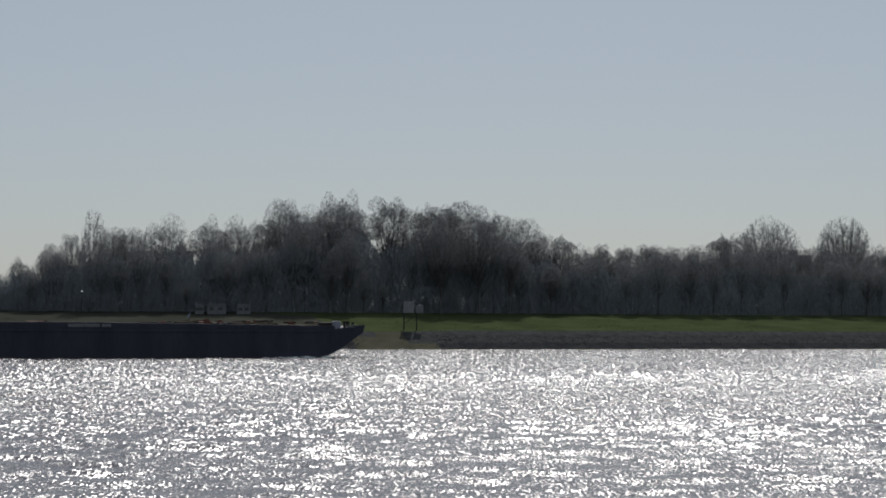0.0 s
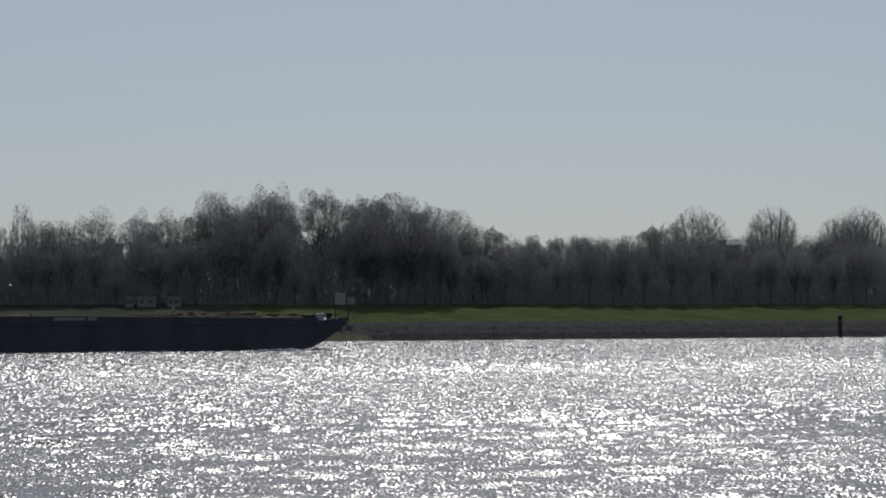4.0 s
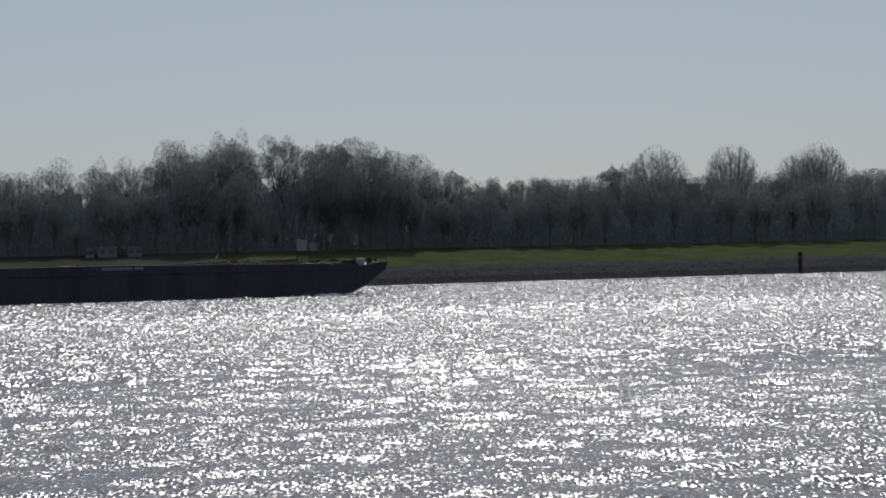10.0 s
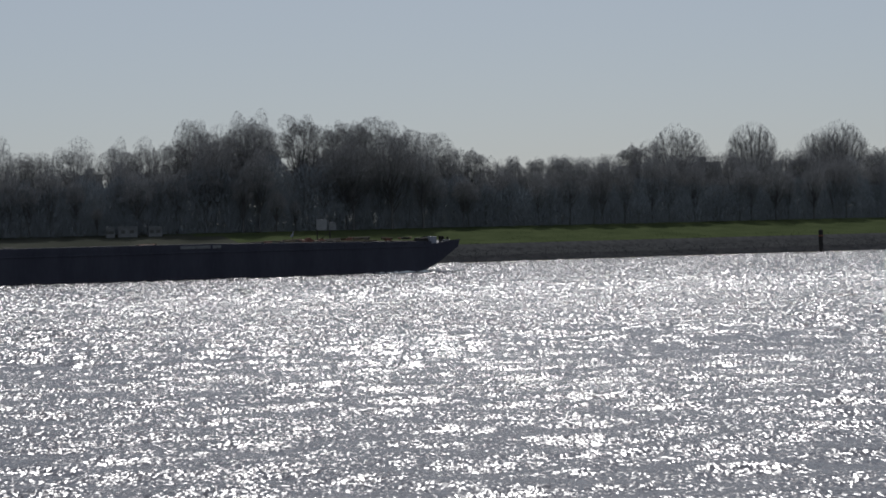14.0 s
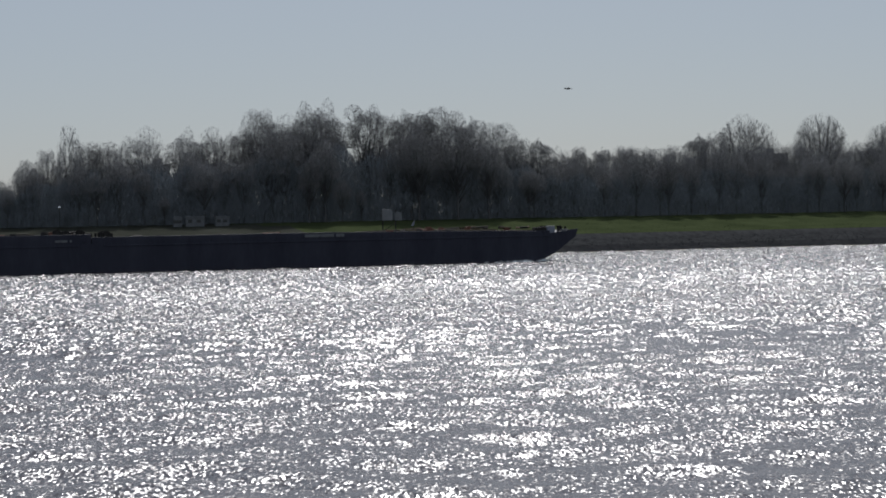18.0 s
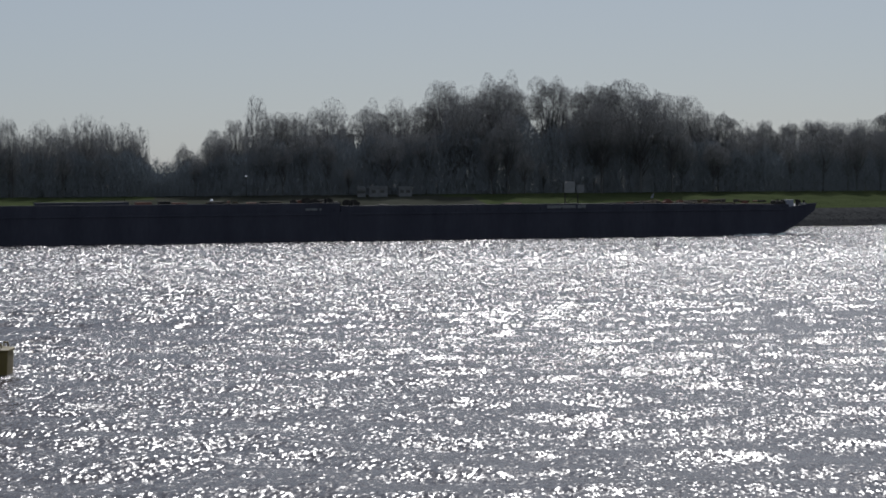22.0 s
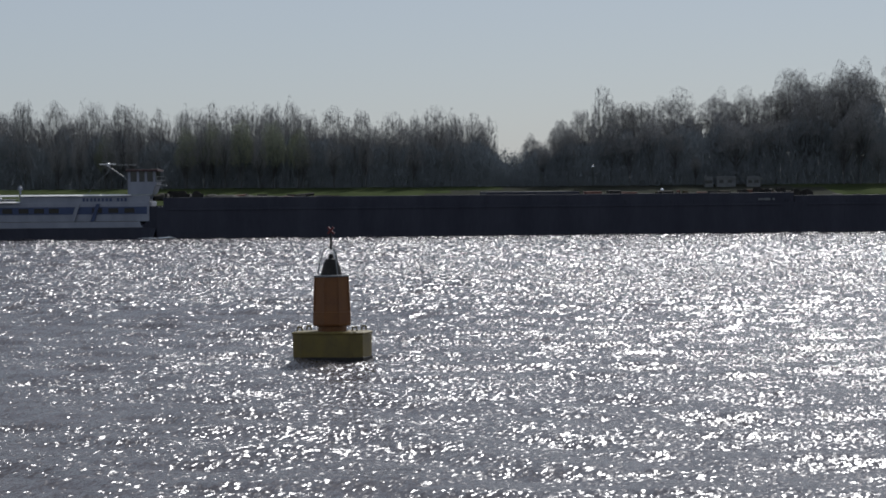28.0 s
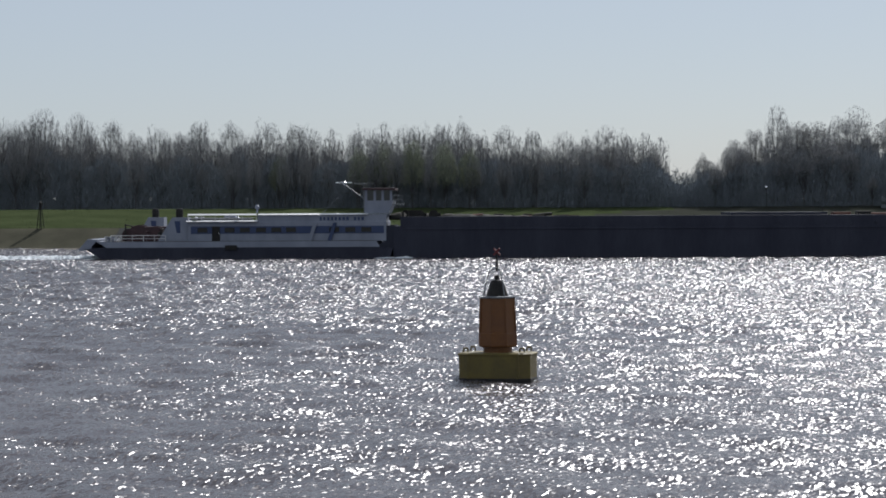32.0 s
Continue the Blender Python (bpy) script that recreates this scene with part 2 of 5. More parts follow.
def build_water():
    """The river's sheet: fine waves in the reach, flat water up and down stream."""
    ns, n = [], 26.0
    while n < 318:
        ns.append(n)
        n += 0.28 + 0.0023 * n
    ns = np.array(ns)
    a0, a1 = math.tan(radians(-38.5 + BANK)), math.tan(radians(22.5 + BANK))
    f = np.linspace(0, 1, 760)
    u = (ns[:, None] * a0 - 12) * (1 - f) + (ns[:, None] * a1 + 40) * f
    n2 = np.repeat(ns[:, None], len(f), 1)
    x, y = u * U2.x + n2 * N2.x, u * U2.y + n2 * N2.y
    z = wave_height(x, y) * np.interp(n2, [35, 160], [0.7, 1.15])
    z -= 0.1
    z[:, 0] = z[:, -1] = -0.1
    z[0, :] = z[-1, :] = -0.1
    co = np.stack([x, y, z], 2).reshape(-1, 3)
    R, C = n2.shape
    i = (np.arange(R - 1)[:, None] * C + np.arange(C - 1)[None, :]).reshape(-1)
    faces = np.stack([i, i + 1, i + 1 + C, i + C], 1)
    v, fs = co.tolist(), faces.tolist()

    def corner(uu, nn):
        v.append(tuple(un(uu, nn, -0.1)))
        return len(v) - 1

    # flat flanks
    p, q = corner(-1500, ns[0]), corner(-1500, ns[-1])
    fs.append([p, 0, (R - 1) * C, q])
    p2, q2 = corner(1500, ns[0]), corner(1500, ns[-1])
    fs.append([C - 1, p2, q2, R * C - 1])
    p3, q3 = corner(-1500, 4), corner(1500, 4)
    fs += [[p3, q3, p2, C - 1], [p3, C - 1, 0, p]]
    p4, q4 = corner(-1500, 335), corner(1500, 335)
    fs += [[q, (R - 1) * C, p4], [(R - 1) * C, R * C - 1, q4, p4], [R * C - 1, q2, q4]]
    ob = raw("water", v, fs, M_WATER, smooth_it=True)
    return tagged(ob, "wide grey river with wind chop glittering against the sun", "river", kind="structure")


def build_ground():
    us = np.concatenate([[-3500, -1500, -700, -400], np.linspace(-300, 300, 121), [400, 700, 1500, 3500]])
    base = [-3500, -1500, -600, -200, -60, -20, -6, 0, 2, 5, 9, 13, 17, 21, 24, 30, 150, 270]
    rel = [-14, -9, -5, -2, 0, 1.5, 3, 4.5, 6, 8, 10, 13, 16, 20, 25, 30, 36, 42, 46, 60, 90, 160, 400, 1200, 3500]
    v, cols = [], len(base) + len(rel)
    for u in us:
        for n in base:
            v.append(tuple(un(u, n, ground_z(u, n))))
        for r in rel:
            n = shore(u) + r
            z = ground_z(u, n) + (0.12 * noise.noise((u * 0.12, n * 0.2, 0)) if 8 < r < 60 else 0)
            v.append(tuple(un(u, n, z)))
    f = []
    for i in range(len(us) - 1):
        for j in range(cols - 1):
            a = i * cols + j
            f.append((a, a + cols, a + cols + 1, a + 1))
    ob = raw("ground", v, f, M_GRASS, smooth_it=True)
    ob.data.materials.append(M_BED)
    ob.data.materials.append(M_SHINGLE)
    ob.data.materials.append(M_SAND)
    ob.data.materials.append(M_DRY)
    ob.data.materials.append(M_WET)
    k = 0
    for i in range(len(us) - 1):
        uc = (us[i] + us[i + 1]) / 2
        for j in range(cols - 1):
            r = rel[j - len(base)] if j >= len(base) else None
            if (r is not None and r < 0) or (r is None and j >= 10):
                ob.data.polygons[k].material_index = 1
            elif r is not None and r < 8:
                sandy = abs(uc - SANDY_SHIFT + 8) < 8 - 0.8 * r or uc < SANDY_SHIFT - 62 - 106
                ob.data.polygons[k].material_index = 3 if sandy else 5 if r < 3 else 2
            elif r is not None and r < 46 and noise.noise((uc * 0.03, r * 0.05, 4.0)) * 30 + 34 > abs(uc - 42):
                ob.data.polygons[k].material_index = 4
            k += 1
    return tagged(ob, "green river meadow behind a rubble and sand shore", "ground", kind="structure")


build_water_ob = build_water()
build_ground()


# ---- trees ----
class Tree:
    """Collects a trunk with limbs and a crown of fine twigs, as tapered tubes and needles."""

    def __init__(self, seed, up=0.22, spread=0.8):
        self.up, self.spread = up, spread
        self.rng = random.Random(seed)
        self.tv, self.tf, self.lv, self.lf, self.cv, self.cf = [], [], [], [], [], []

    def tube(self, pts, radii, sides, v, f):
        o = len(v)
        for i, (p, r) in enumerate(zip(pts, radii)):
            d = (pts[min(i + 1, len(pts) - 1)] - pts[max(i - 1, 0)]).normalized()
            x = d.cross(Vector((0.31, 0.95, 0.1))).normalized()
            y = d.cross(x)
            for k in range(sides):
                a = 2 * math.pi * k / sides
                v.append(tuple(p + (x * math.cos(a) + y * math.sin(a)) * r))
        for i in range(len(pts) - 1):
            for k in range(sides):
                a, b = o + i * sides + k, o + i * sides + (k + 1) % sides
                f.append((a, b, b + sides, a + sides))

    def needle(self, p, q, r):
        g = self.rng
        v, f, o = self.cv, self.cf, len(self.cv)
        x = (q - p).cross(Vector((g.gauss(0, 1), g.gauss(0, 1), g.gauss(0, 1)))).normalized() * r
        v += [tuple(p + x), tuple(p - x), tuple(q)]
        f.append((o, o + 1, o + 2))

    def leaf(self, p, s):
        g = self.rng
        v, f, o = self.cv, self.cf, len(self.cv)
        a = Vector((g.uniform(-1, 1), g.uniform(-1, 1), g.uniform(-1, 1))).normalized() * s
        b = a.orthogonal().normalized() * s * 0.5
        v += [tuple(p - a), tuple(p + b), tuple(p + a), tuple(p - b)]
        f += [(o, o + 1, o + 2), (o, o + 2, o + 3)]

    def aim(self, d, spread):
        g = self.rng
        return (d + Vector((g.gauss(0, spread), g.gauss(0, spread), g.gauss(0, spread * 0.6)))).normalized()

    def inside(self, p):
        """How far out in the crown's uneven ellipsoid p lies: 1 on its skin."""
        cz, rx, rz = self.shape
        d = Vector((p.x / rx, p.y / rx, (p.z - cz) / rz))
        return d.length / (1 + self.lumps * noise.noise(d.normalized() * 1.6 + self.shift))

    def grow(self, p, e, length):
        """The end of a shoot from p along e, cut back where it would leave the crown."""
        for _ in range(4):
            q = p + e * length
            if self.inside(q) < 1.0:
                return q
            length *= 0.62
        return p + e * length * 0.5

    def limb(self, p, q, r, fine, twig_r, reach, leafy=0):
        """A limb that curves up from p to q, its side branches, and twigs on those."""
        g = self.rng
        bend = Vector((p.x * 0.3 + q.x * 0.7, p.y * 0.3 + q.y * 0.7, p.z * 0.55 + q.z * 0.45))
        steps, pts = 4, []
        for i in range(steps + 1):
            t = i / steps
            w = Vector((g.gauss(0, 0.12), g.gauss(0, 0.12), 0)) * (1 if 0 < i < steps else 0)
            pts.append(p * (1 - t) ** 2 + bend * 2 * t * (1 - t) + q * t * t + w)
        self.tube(pts, [r * (1 - 0.93 * i / steps) for i in range(steps + 1)], 3, self.lv, self.lf)
        heart = Vector((0, 0, self.shape[0] - self.shape[2] * 0.9))
        for k in range(fine):
            t = g.uniform(0.15, 1.0) ** 0.4
            i = min(steps - 1, int(t * steps))
            b = pts[i].lerp(pts[i + 1], t * steps - i)
            out = (b - heart).normalized()
            e = self.aim(out * 0.8 + Vector((0, 0, self.up)), self.spread)
            tip = self.grow(b, e, reach * g.uniform(0.6, 1.1))
            bl = (tip - b).length
            self.needle(b, tip, twig_r * 1.3)
            for _ in range(6):
                s = b.lerp(tip, g.uniform(0.15, 0.95))
                e2 = self.aim(e * 0.7 + out * 0.3 + Vector((0, 0, self.up * 0.4)), self.spread * 0.9)
                end = self.grow(s, e2, max(bl, reach * 0.5) * g.uniform(0.4, 0.75))
                self.needle(s, end, twig_r)
                for _ in range(leafy):
                    self.leaf(s.lerp(end, g.uniform(0.2, 1)) + Vector((g.gauss(0, 0.15), g.gauss(0, 0.15), g.gauss(0, 0.15))), 0.13)

    def thing(self, name, twig_mat, label, group):
        ob = empty(name, Matrix(), label, "tree", group)
        ob["top"] = max(p[2] for p in self.cv)
        raw("trunk", self.tv, self.tf, M_BARK, ob, True)
        tagged(raw("branchwork", self.lv, self.lf, M_BARK, ob, True), kind="stuff")
        tagged(raw("crown", self.cv, self.cf, twig_mat, ob), kind="stuff")
        return ob


def crown_tree(seed, h, cz, rx, rz, stem, low, limbs, fine, twig_r, leafy=0, girth=0.016, lumps=0.25, under=-0.35, up=0.42, spread=0.66, reach=1.0, shell=0):
    """A trunk up to stem, and limbs reaching to an uneven ellipsoid (centre cz, radii rx, rz; parts of h)."""
    t = Tree(seed, up, spread)
    g = t.rng
    pts = [Vector((g.gauss(0, 0.004) * h * i, g.gauss(0, 0.004) * h * i, h * stem * i / 6 - (0.5 if i == 0 else 0))) for i in range(7)]
    t.tube(pts, [h * girth * (1 - 0.72 * i / 6) for i in range(7)], 7, t.tv, t.tf)
    t.shift, t.lumps, t.shape = Vector((g.uniform(-9, 9), g.uniform(-9, 9), g.uniform(-9, 9))), lumps * 1.3, (cz * h, rx * h, rz * h)
    for k in range(limbs):
        c = 1 - (1 - under) * (k + 0.5) / limbs
        a = k * 2.39996 + g.uniform(-0.3, 0.3)
        s = math.sqrt(1 - c * c) ** (0.7 if under > -0.3 else 1)
        d = Vector((math.cos(a) * s, math.sin(a) * s, c))
        m = (1 + t.lumps * noise.noise(d * 1.6 + t.shift)) * g.uniform(0.62, 0.86)
        q = Vector((d.x * rx * h * m, d.y * rx * h * m, h * (cz + d.z * rz * m)))
        z = min(stem, max(low, (cz + d.z * rz) * g.uniform(0.25, 0.55))) * h
        i = min(5, int(z / (h * stem) * 6))
        p = pts[i].lerp(pts[i + 1], min(1, z / (h * stem) * 6 - i))
        t.limb(p, q, h * girth * 0.36, fine, twig_r, (h * min(rx, rz) * 0.25 + 0.7) * reach, leafy)
    # the fine outer shoots that close the crown
    for k in range(shell):
        c, a = g.uniform(under, 1), g.uniform(0, 6.283)
        w = math.sqrt(1 - c * c)
        d = Vector((math.cos(a) * w, math.sin(a) * w, c))
        m = (1 + t.lumps * noise.noise(d * 1.6 + t.shift)) * (1 - 0.5 * g.random() ** 2.3)
        p = Vector((d.x * rx * h * m, d.y * rx * h * m, h * (cz + d.z * rz * m)))
        if noise.noise(p * 0.55 + t.shift) < -0.24:
            continue
        e = t.aim(d * 0.6 + Vector((0, 0, up + 0.25)), spread)
        q = t.grow(p, e, h * 0.034 * g.uniform(0.5, 1.2))
        t.needle(p, q, twig_r * 1.1)
        for _ in range(leafy):
            t.leaf(p.lerp(q, g.random()), 0.12)
    return t


def broad_tree(seed, rx=0.22, cz=0.62, rz=0.36, limbs=44, fine=9, thick=0.024, shell=11500):
    return crown_tree(seed, 20.0, cz, rx, rz, 0.7, 0.15, limbs, fine, thick, lumps=0.34, up=0.1, spread=0.7, reach=0.75, shell=shell)


def column_tree(seed, rx=0.11, leafy=0, limbs=40):
    return crown_tree(seed, 17.0, 0.6, rx, 0.4, 0.6, 0.08, limbs, 8, 0.021, leafy, 0.012, 0.3, -0.6, 0.8, 0.34, shell=5000)


def fan_tree(seed, rx=0.36):
    return crown_tree(seed, 16.0, 0.58, rx, 0.42, 0.26, 0.1, 84, 11, 0.017, 0, 0.026, 0.08, -0.2, 0.1, 0.4, shell=4000)


def bush(seed, leafy=0):
    return crown_tree(seed, 7.0, 0.5, 0.5, 0.46, 0.35, 0.02, 16, 8, 0.035, leafy, 0.014, 0.4, up=0.4, spread=0.6, shell=600)


TREES = {}


def plant(kind, place, height, turn):
    src = TREES[kind]
    s = height / src["top"]
    c = copy_thing(src, Matrix.Translation(place) @ Matrix.Rotation(turn, 4, "Z"))
    c.scale = (s, s, s)
    return c


WOOD, ROW = "trees of the river wood", "poplars along the meadow"
L_WOOD = "tall bare grey-brown tree at the wood's edge"
for i in range(6):
    shape = ((0.2, 0.68, 0.3), (0.25, 0.64, 0.34), (0.17, 0.66, 0.33), (0.22, 0.7, 0.28), (0.18, 0.62, 0.37), (0.27, 0.63, 0.36))[i]
    TREES["broad", i] = broad_tree(10 + i, *shape).thing("broad_tree", M_TWIG, L_WOOD, WOOD)
for i in range(4):
    TREES["back", i] = broad_tree(20 + i, (0.2, 0.24, 0.16, 0.22)[i], 0.58, 0.4, 26, 10, 0.045, 0).thing("wood_tree", M_TWIG, "bare tree deep in the river wood", WOOD)
for i in range(2):
    TREES["deep", i] = broad_tree(26 + i, 0.26, 0.52, 0.46, 18, 8, 0.1, 0).thing("wood_tree", M_TWIG, "bare tree deep in the river wood", WOOD)
for i in range(5):
    TREES["column", i] = column_tree(30 + i, (0.16, 0.19, 0.14, 0.17, 0.2)[i]).thing("poplar", M_TWIG, "slender bare poplar in a row behind the meadow", ROW)
for i in range(3):
    TREES["fan", i] = fan_tree(50 + i, (0.32, 0.34, 0.3)[i]).thing("round_tree", M_TWIG, "bare round-crowned tree with fanning limbs above the wood", WOOD)
for i in range(3):
    TREES["bush", i] = bush(70 + i).thing("shrub", M_SHADE_TWIG, "dense bare shrub under the trees", "undergrowth")
for i in range(2):
    TREES["willow", i] = column_tree(90 + i, 0.2, 1).thing("willow", M_TWIG_G, "willow coming into pale green leaf", "willows in young leaf")

GZ = 6.35
rng = random.Random(7)


def skyline(kind, rows, n, jitter=4.0):
    """One tree for each bearing (degrees) and elevation (degrees) of its top."""
    for az, el in rows:
        p = on_ray(az, n + rng.uniform(-jitter, jitter))
        h = (6.0 + p.length * math.tan(radians(el)) - GZ) * (1.11 if kind == "column" else 1.04 if kind == "broad" else 1.02)
        k = rng.randrange(sum(1 for q in TREES if q[0] == kind))
        plant((kind, k), p + Vector((0, 0, GZ)), h, rng.uniform(0, 6.28))


HILL = [(-13.2, 1.7), (-12.3, 2.1), (-11.6, 2.4), (-10.4, 2.6), (-9.8, 2.6), (-8.7, 3.05), (-7.4, 3.05), (-6.5, 3.05), (-5.6, 3.0), (-4.95, 3.55), (-4.1, 3.4),
        (-3.5, 3.75), (-3.05, 3.85), (-1.65, 3.65), (-0.5, 3.45), (0.1, 3.4), (0.75, 3.5), (1.6, 3.2), (2.4, 3.0), (3.1, 2.75), (3.8, 2.5), (4.4, 2.25)]
LOWWOOD = [(5.0, 2.15), (5.8, 2.1), (6.5, 2.15), (7.2, 2.1), (8.0, 2.1), (8.7, 2.45), (9.2, 2.5), (11.4, 2.0), (11.9, 2.0), (13.4, 2.05), (14.0, 2.1), (16.4, 2.1), (17.2, 2.1), (18.3, 2.15), (19.5, 2.1)]
ROUND = [(10.2, 3.15), (12.5, 3.1), (15.2, 3.1), (14.7, 2.9)]
POPLARS = [(-36.2, 2.7), (-35.2, 2.66), (-34.5, 2.74), (-33.9, 2.91), (-32.8, 2.8), (-31.8, 2.63), (-30.4, 2.51), (-29.1, 2.63), (-28.1, 2.58), (-27.0, 2.69), (-26.1, 2.55),
           (-25.6, 2.5), (-24.2, 2.51), (-23.3, 2.57), (-22.2, 2.57), (-20.8, 2.74), (-19.5, 2.43), (-18.6, 2.34), (-17.6, 2.24), (-16.9, 2.3), (-16.3, 2.41), (-15.7, 2.35), (-15.0, 2.22), (-14.6, 2.1)]
skyline("broad", HILL, 358)
skyline("broad", [(q, e + 0.07) for q, e in LOWWOOD], 372)
a0 = 4.6
while a0 < 21:
    skyline("broad", [(a0 + rng.uniform(-0.15, 0.15), 2.14 + rng.uniform(-0.08, 0.06))], 370, 3)
    a0 += 0.55
skyline("fan", ROUND, 395, 2)
skyline("column", POPLARS, 352)
skyline("column", [((a[0] + b[0]) / 2 + rng.uniform(-0.15, 0.15), (a[1] + b[1]) / 2 * rng.uniform(0.82, 0.97)) for a, b in zip(POPLARS, POPLARS[1:])], 357)
skyline("column", [(-10.95, 2.95)], 352, 1)
skyline("willow", [(-24.1, 2.0), (-23.3, 2.15), (-22.4, 2.2), (-21.4, 2.15), (-20.6, 1.95), (-26.6, 1.7)], 346, 1)


def height_at(rows, az):
    rows = sorted(rows)
    return float(np.interp(az, [r[0] for r in rows], [r[1] for r in rows]))


EDGE = HILL + LOWWOOD
az = -13.0
while az < 22:
    for n in (349, 368, 384):
        a = az + rng.uniform(-0.3, 0.3)
        gap = min(abs(a + 2.25), abs(a + 8.05)) < 0.35      # windows of sky in the wood
        el = (0.5 if gap else 1.0) * height_at(EDGE, a) * (rng.uniform(0.55, 0.9) if n < 360 and a < 4.5 else rng.uniform(0.75, 0.95))
        skyline("broad" if n < 360 else "back", [(a, el)], n, 3)
    az += 0.62
az = -37.5
while az < 22:
    a = az + rng.uniform(-0.2, 0.2)
    if a < -15.6:
        skyline("deep", [(a, height_at(POPLARS, a) * rng.uniform(0.6, 0.8))], 388, 3)
    elif a > -12.0:
        gap = min(abs(a + 2.25), abs(a + 8.05)) < 0.7
        skyline("deep", [(a, height_at(EDGE, a) * (rng.uniform(0.5, 0.58) if gap else rng.uniform(0.7, 0.88)))], 396, 3)
    az += 0.6
az = -37.6
while az < -15.2:
    skyline("column", [(az, height_at(POPLARS, az) * rng.uniform(0.72, 0.9))], 361, 2)
    az += 0.42 + rng.uniform(-0.1, 0.1)
az = -37.0
while az < -14.6:
    for n, q in ((347, "column"), (363, "back"), (374, "back")):
        a = az + rng.uniform(-0.3, 0.3)
        if a > -15.3:
            continue
        el = height_at(POPLARS, a) * (rng.uniform(0.55, 0.82) if q == "column" else rng.uniform(0.5, 0.65))
        skyline(q, [(a, el)], n, 3)
    az += 0.75
az = -38.0
while az < 23:
    for n in (350, 360):
        a = az + rng.uniform(-0.25, 0.25)
        if -15.0 < a < -13.2:
            skyline("bush", [(a, rng.uniform(1.05, 1.4))], n, 2.5)
        else:
            skyline("bush", [(a, rng.uniform(0.7, 1.0) if n < 355 else rng.uniform(0.9, 1.5))], n, 2.5)
    az += 0.78

for q, ob in list(TREES.items()):
    # the pattern trees themselves stand in the wood's depth
    i = list(TREES).index(q)
    ob.matrix_world = Matrix.Translation(on_ray(-12 + 1.6 * i, 392) + Vector((0, 0, GZ))) @ Matrix.Diagonal((0.6, 0.6, 0.6, 1))


# ---- vessels ----
M_HULL = mat("tarred_black_steel", (0.028, 0.03, 0.045), (0.044, 0.046, 0.064), 0.65, 0.35, 3.0, bump=0.25, dist=0.02, stretch=(1, 1, 0.25), spec=0.2)
M_RUST = mat("rusty_steel", (0.08, 0.03, 0.022), (0.15, 0.06, 0.04), 0.8, 1.5, 10.0)
M_DECK = mat("worn_deck_plate", (0.045, 0.043, 0.038), (0.08, 0.07, 0.058), 0.85, 1.0, 8.0, spec=0.05)
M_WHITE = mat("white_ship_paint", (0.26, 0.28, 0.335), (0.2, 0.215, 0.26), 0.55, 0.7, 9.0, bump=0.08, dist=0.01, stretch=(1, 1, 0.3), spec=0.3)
M_BLUE = mat("blue_ship_paint", (0.022, 0.04, 0.10), (0.03, 0.05, 0.13), 0.45, 0.6, 6.0, bump=0.1, dist=0.01)
M_DARK = mat("dark_gear_paint", (0.018, 0.018, 0.019), (0.036, 0.033, 0.03), 0.7, 2.0, 12.0, spec=0.15)
M_GREY = mat("grey_board", (0.2, 0.21, 0.22), (0.15, 0.155, 0.16), 0.6, 2.0, 9.0, bump=0.1)
M_PLATE = mat("worn_plate_paint", (0.16, 0.17, 0.18), (0.1, 0.105, 0.11), 0.6, 2.0, 9.0, bump=0.1)
M_BALL_METAL = mat("polished_ball_metal", (0.9, 0.9, 0.9), (0.8, 0.8, 0.8), 0.2, 3.0, 15.0, metal=1.0, bump=0.03)
M_GLINT = mat("scratched_steel", (0.7, 0.7, 0.7), (0.55, 0.55, 0.55), 0.42, 3.0, 15.0, metal=1.0, bump=0.05)
M_OLIVE = mat("olive_coaming_paint", (0.045, 0.04, 0.026), (0.075, 0.06, 0.038), 0.85, 0.6, 5.0, spec=0.05)
M_STEEL = mat("bright_steel", (0.6, 0.6, 0.6), (0.45, 0.45, 0.45), 0.22, 3.0, 15.0, metal=1.0, bump=0.05)
M_TARP = mat("dark_tarpaulin", (0.03, 0.031, 0.03), (0.055, 0.052, 0.046), 0.8, 1.5, 9.0, bump=0.4, dist=0.05, spec=0.1)
M_MAROON = mat("maroon_paint", (0.055, 0.022, 0.025), (0.036, 0.017, 0.02), 0.6, 2.0, 9.0, bump=0.2)
M_POLISH = mat("bumpy_glint_steel", (0.8, 0.8, 0.8), (0.65, 0.65, 0.65), 0.42, 3.0, 15.0, metal=1.0, bump=0.8, dist=0.03)
M_RED = mat("red_signal_paint", (0.13, 0.01, 0.016), (0.09, 0.008, 0.012), 0.5, 4.0, 20.0, bump=0.1)
M_YELLOW = mat("weathered_yellow_paint", (0.15, 0.112, 0.02), (0.1, 0.076, 0.02), 0.55, 1.6, 10.0, bump=0.25, dist=0.01)
M_ORANGE = mat("weathered_orange_paint", (0.16, 0.06, 0.009), (0.115, 0.042, 0.009), 0.55, 1.6, 10.0, bump=0.25, dist=0.01)
M_FOAM = mat("white_foam", (0.75, 0.78, 0.8), (0.5, 0.53, 0.55), 0.7, 1.5, 9.0, bump=0.8, dist=0.08)


def glass_material():
    m, t, p = nodes_of("dark_cabin_glass")
    p.inputs["Base Color"].default_value = (0.015, 0.02, 0.025, 1)
    p.inputs["Roughness"].default_value = 0.06
    p.inputs["IOR"].default_value = 1.5
    return m


M_GLASS = glass_material()


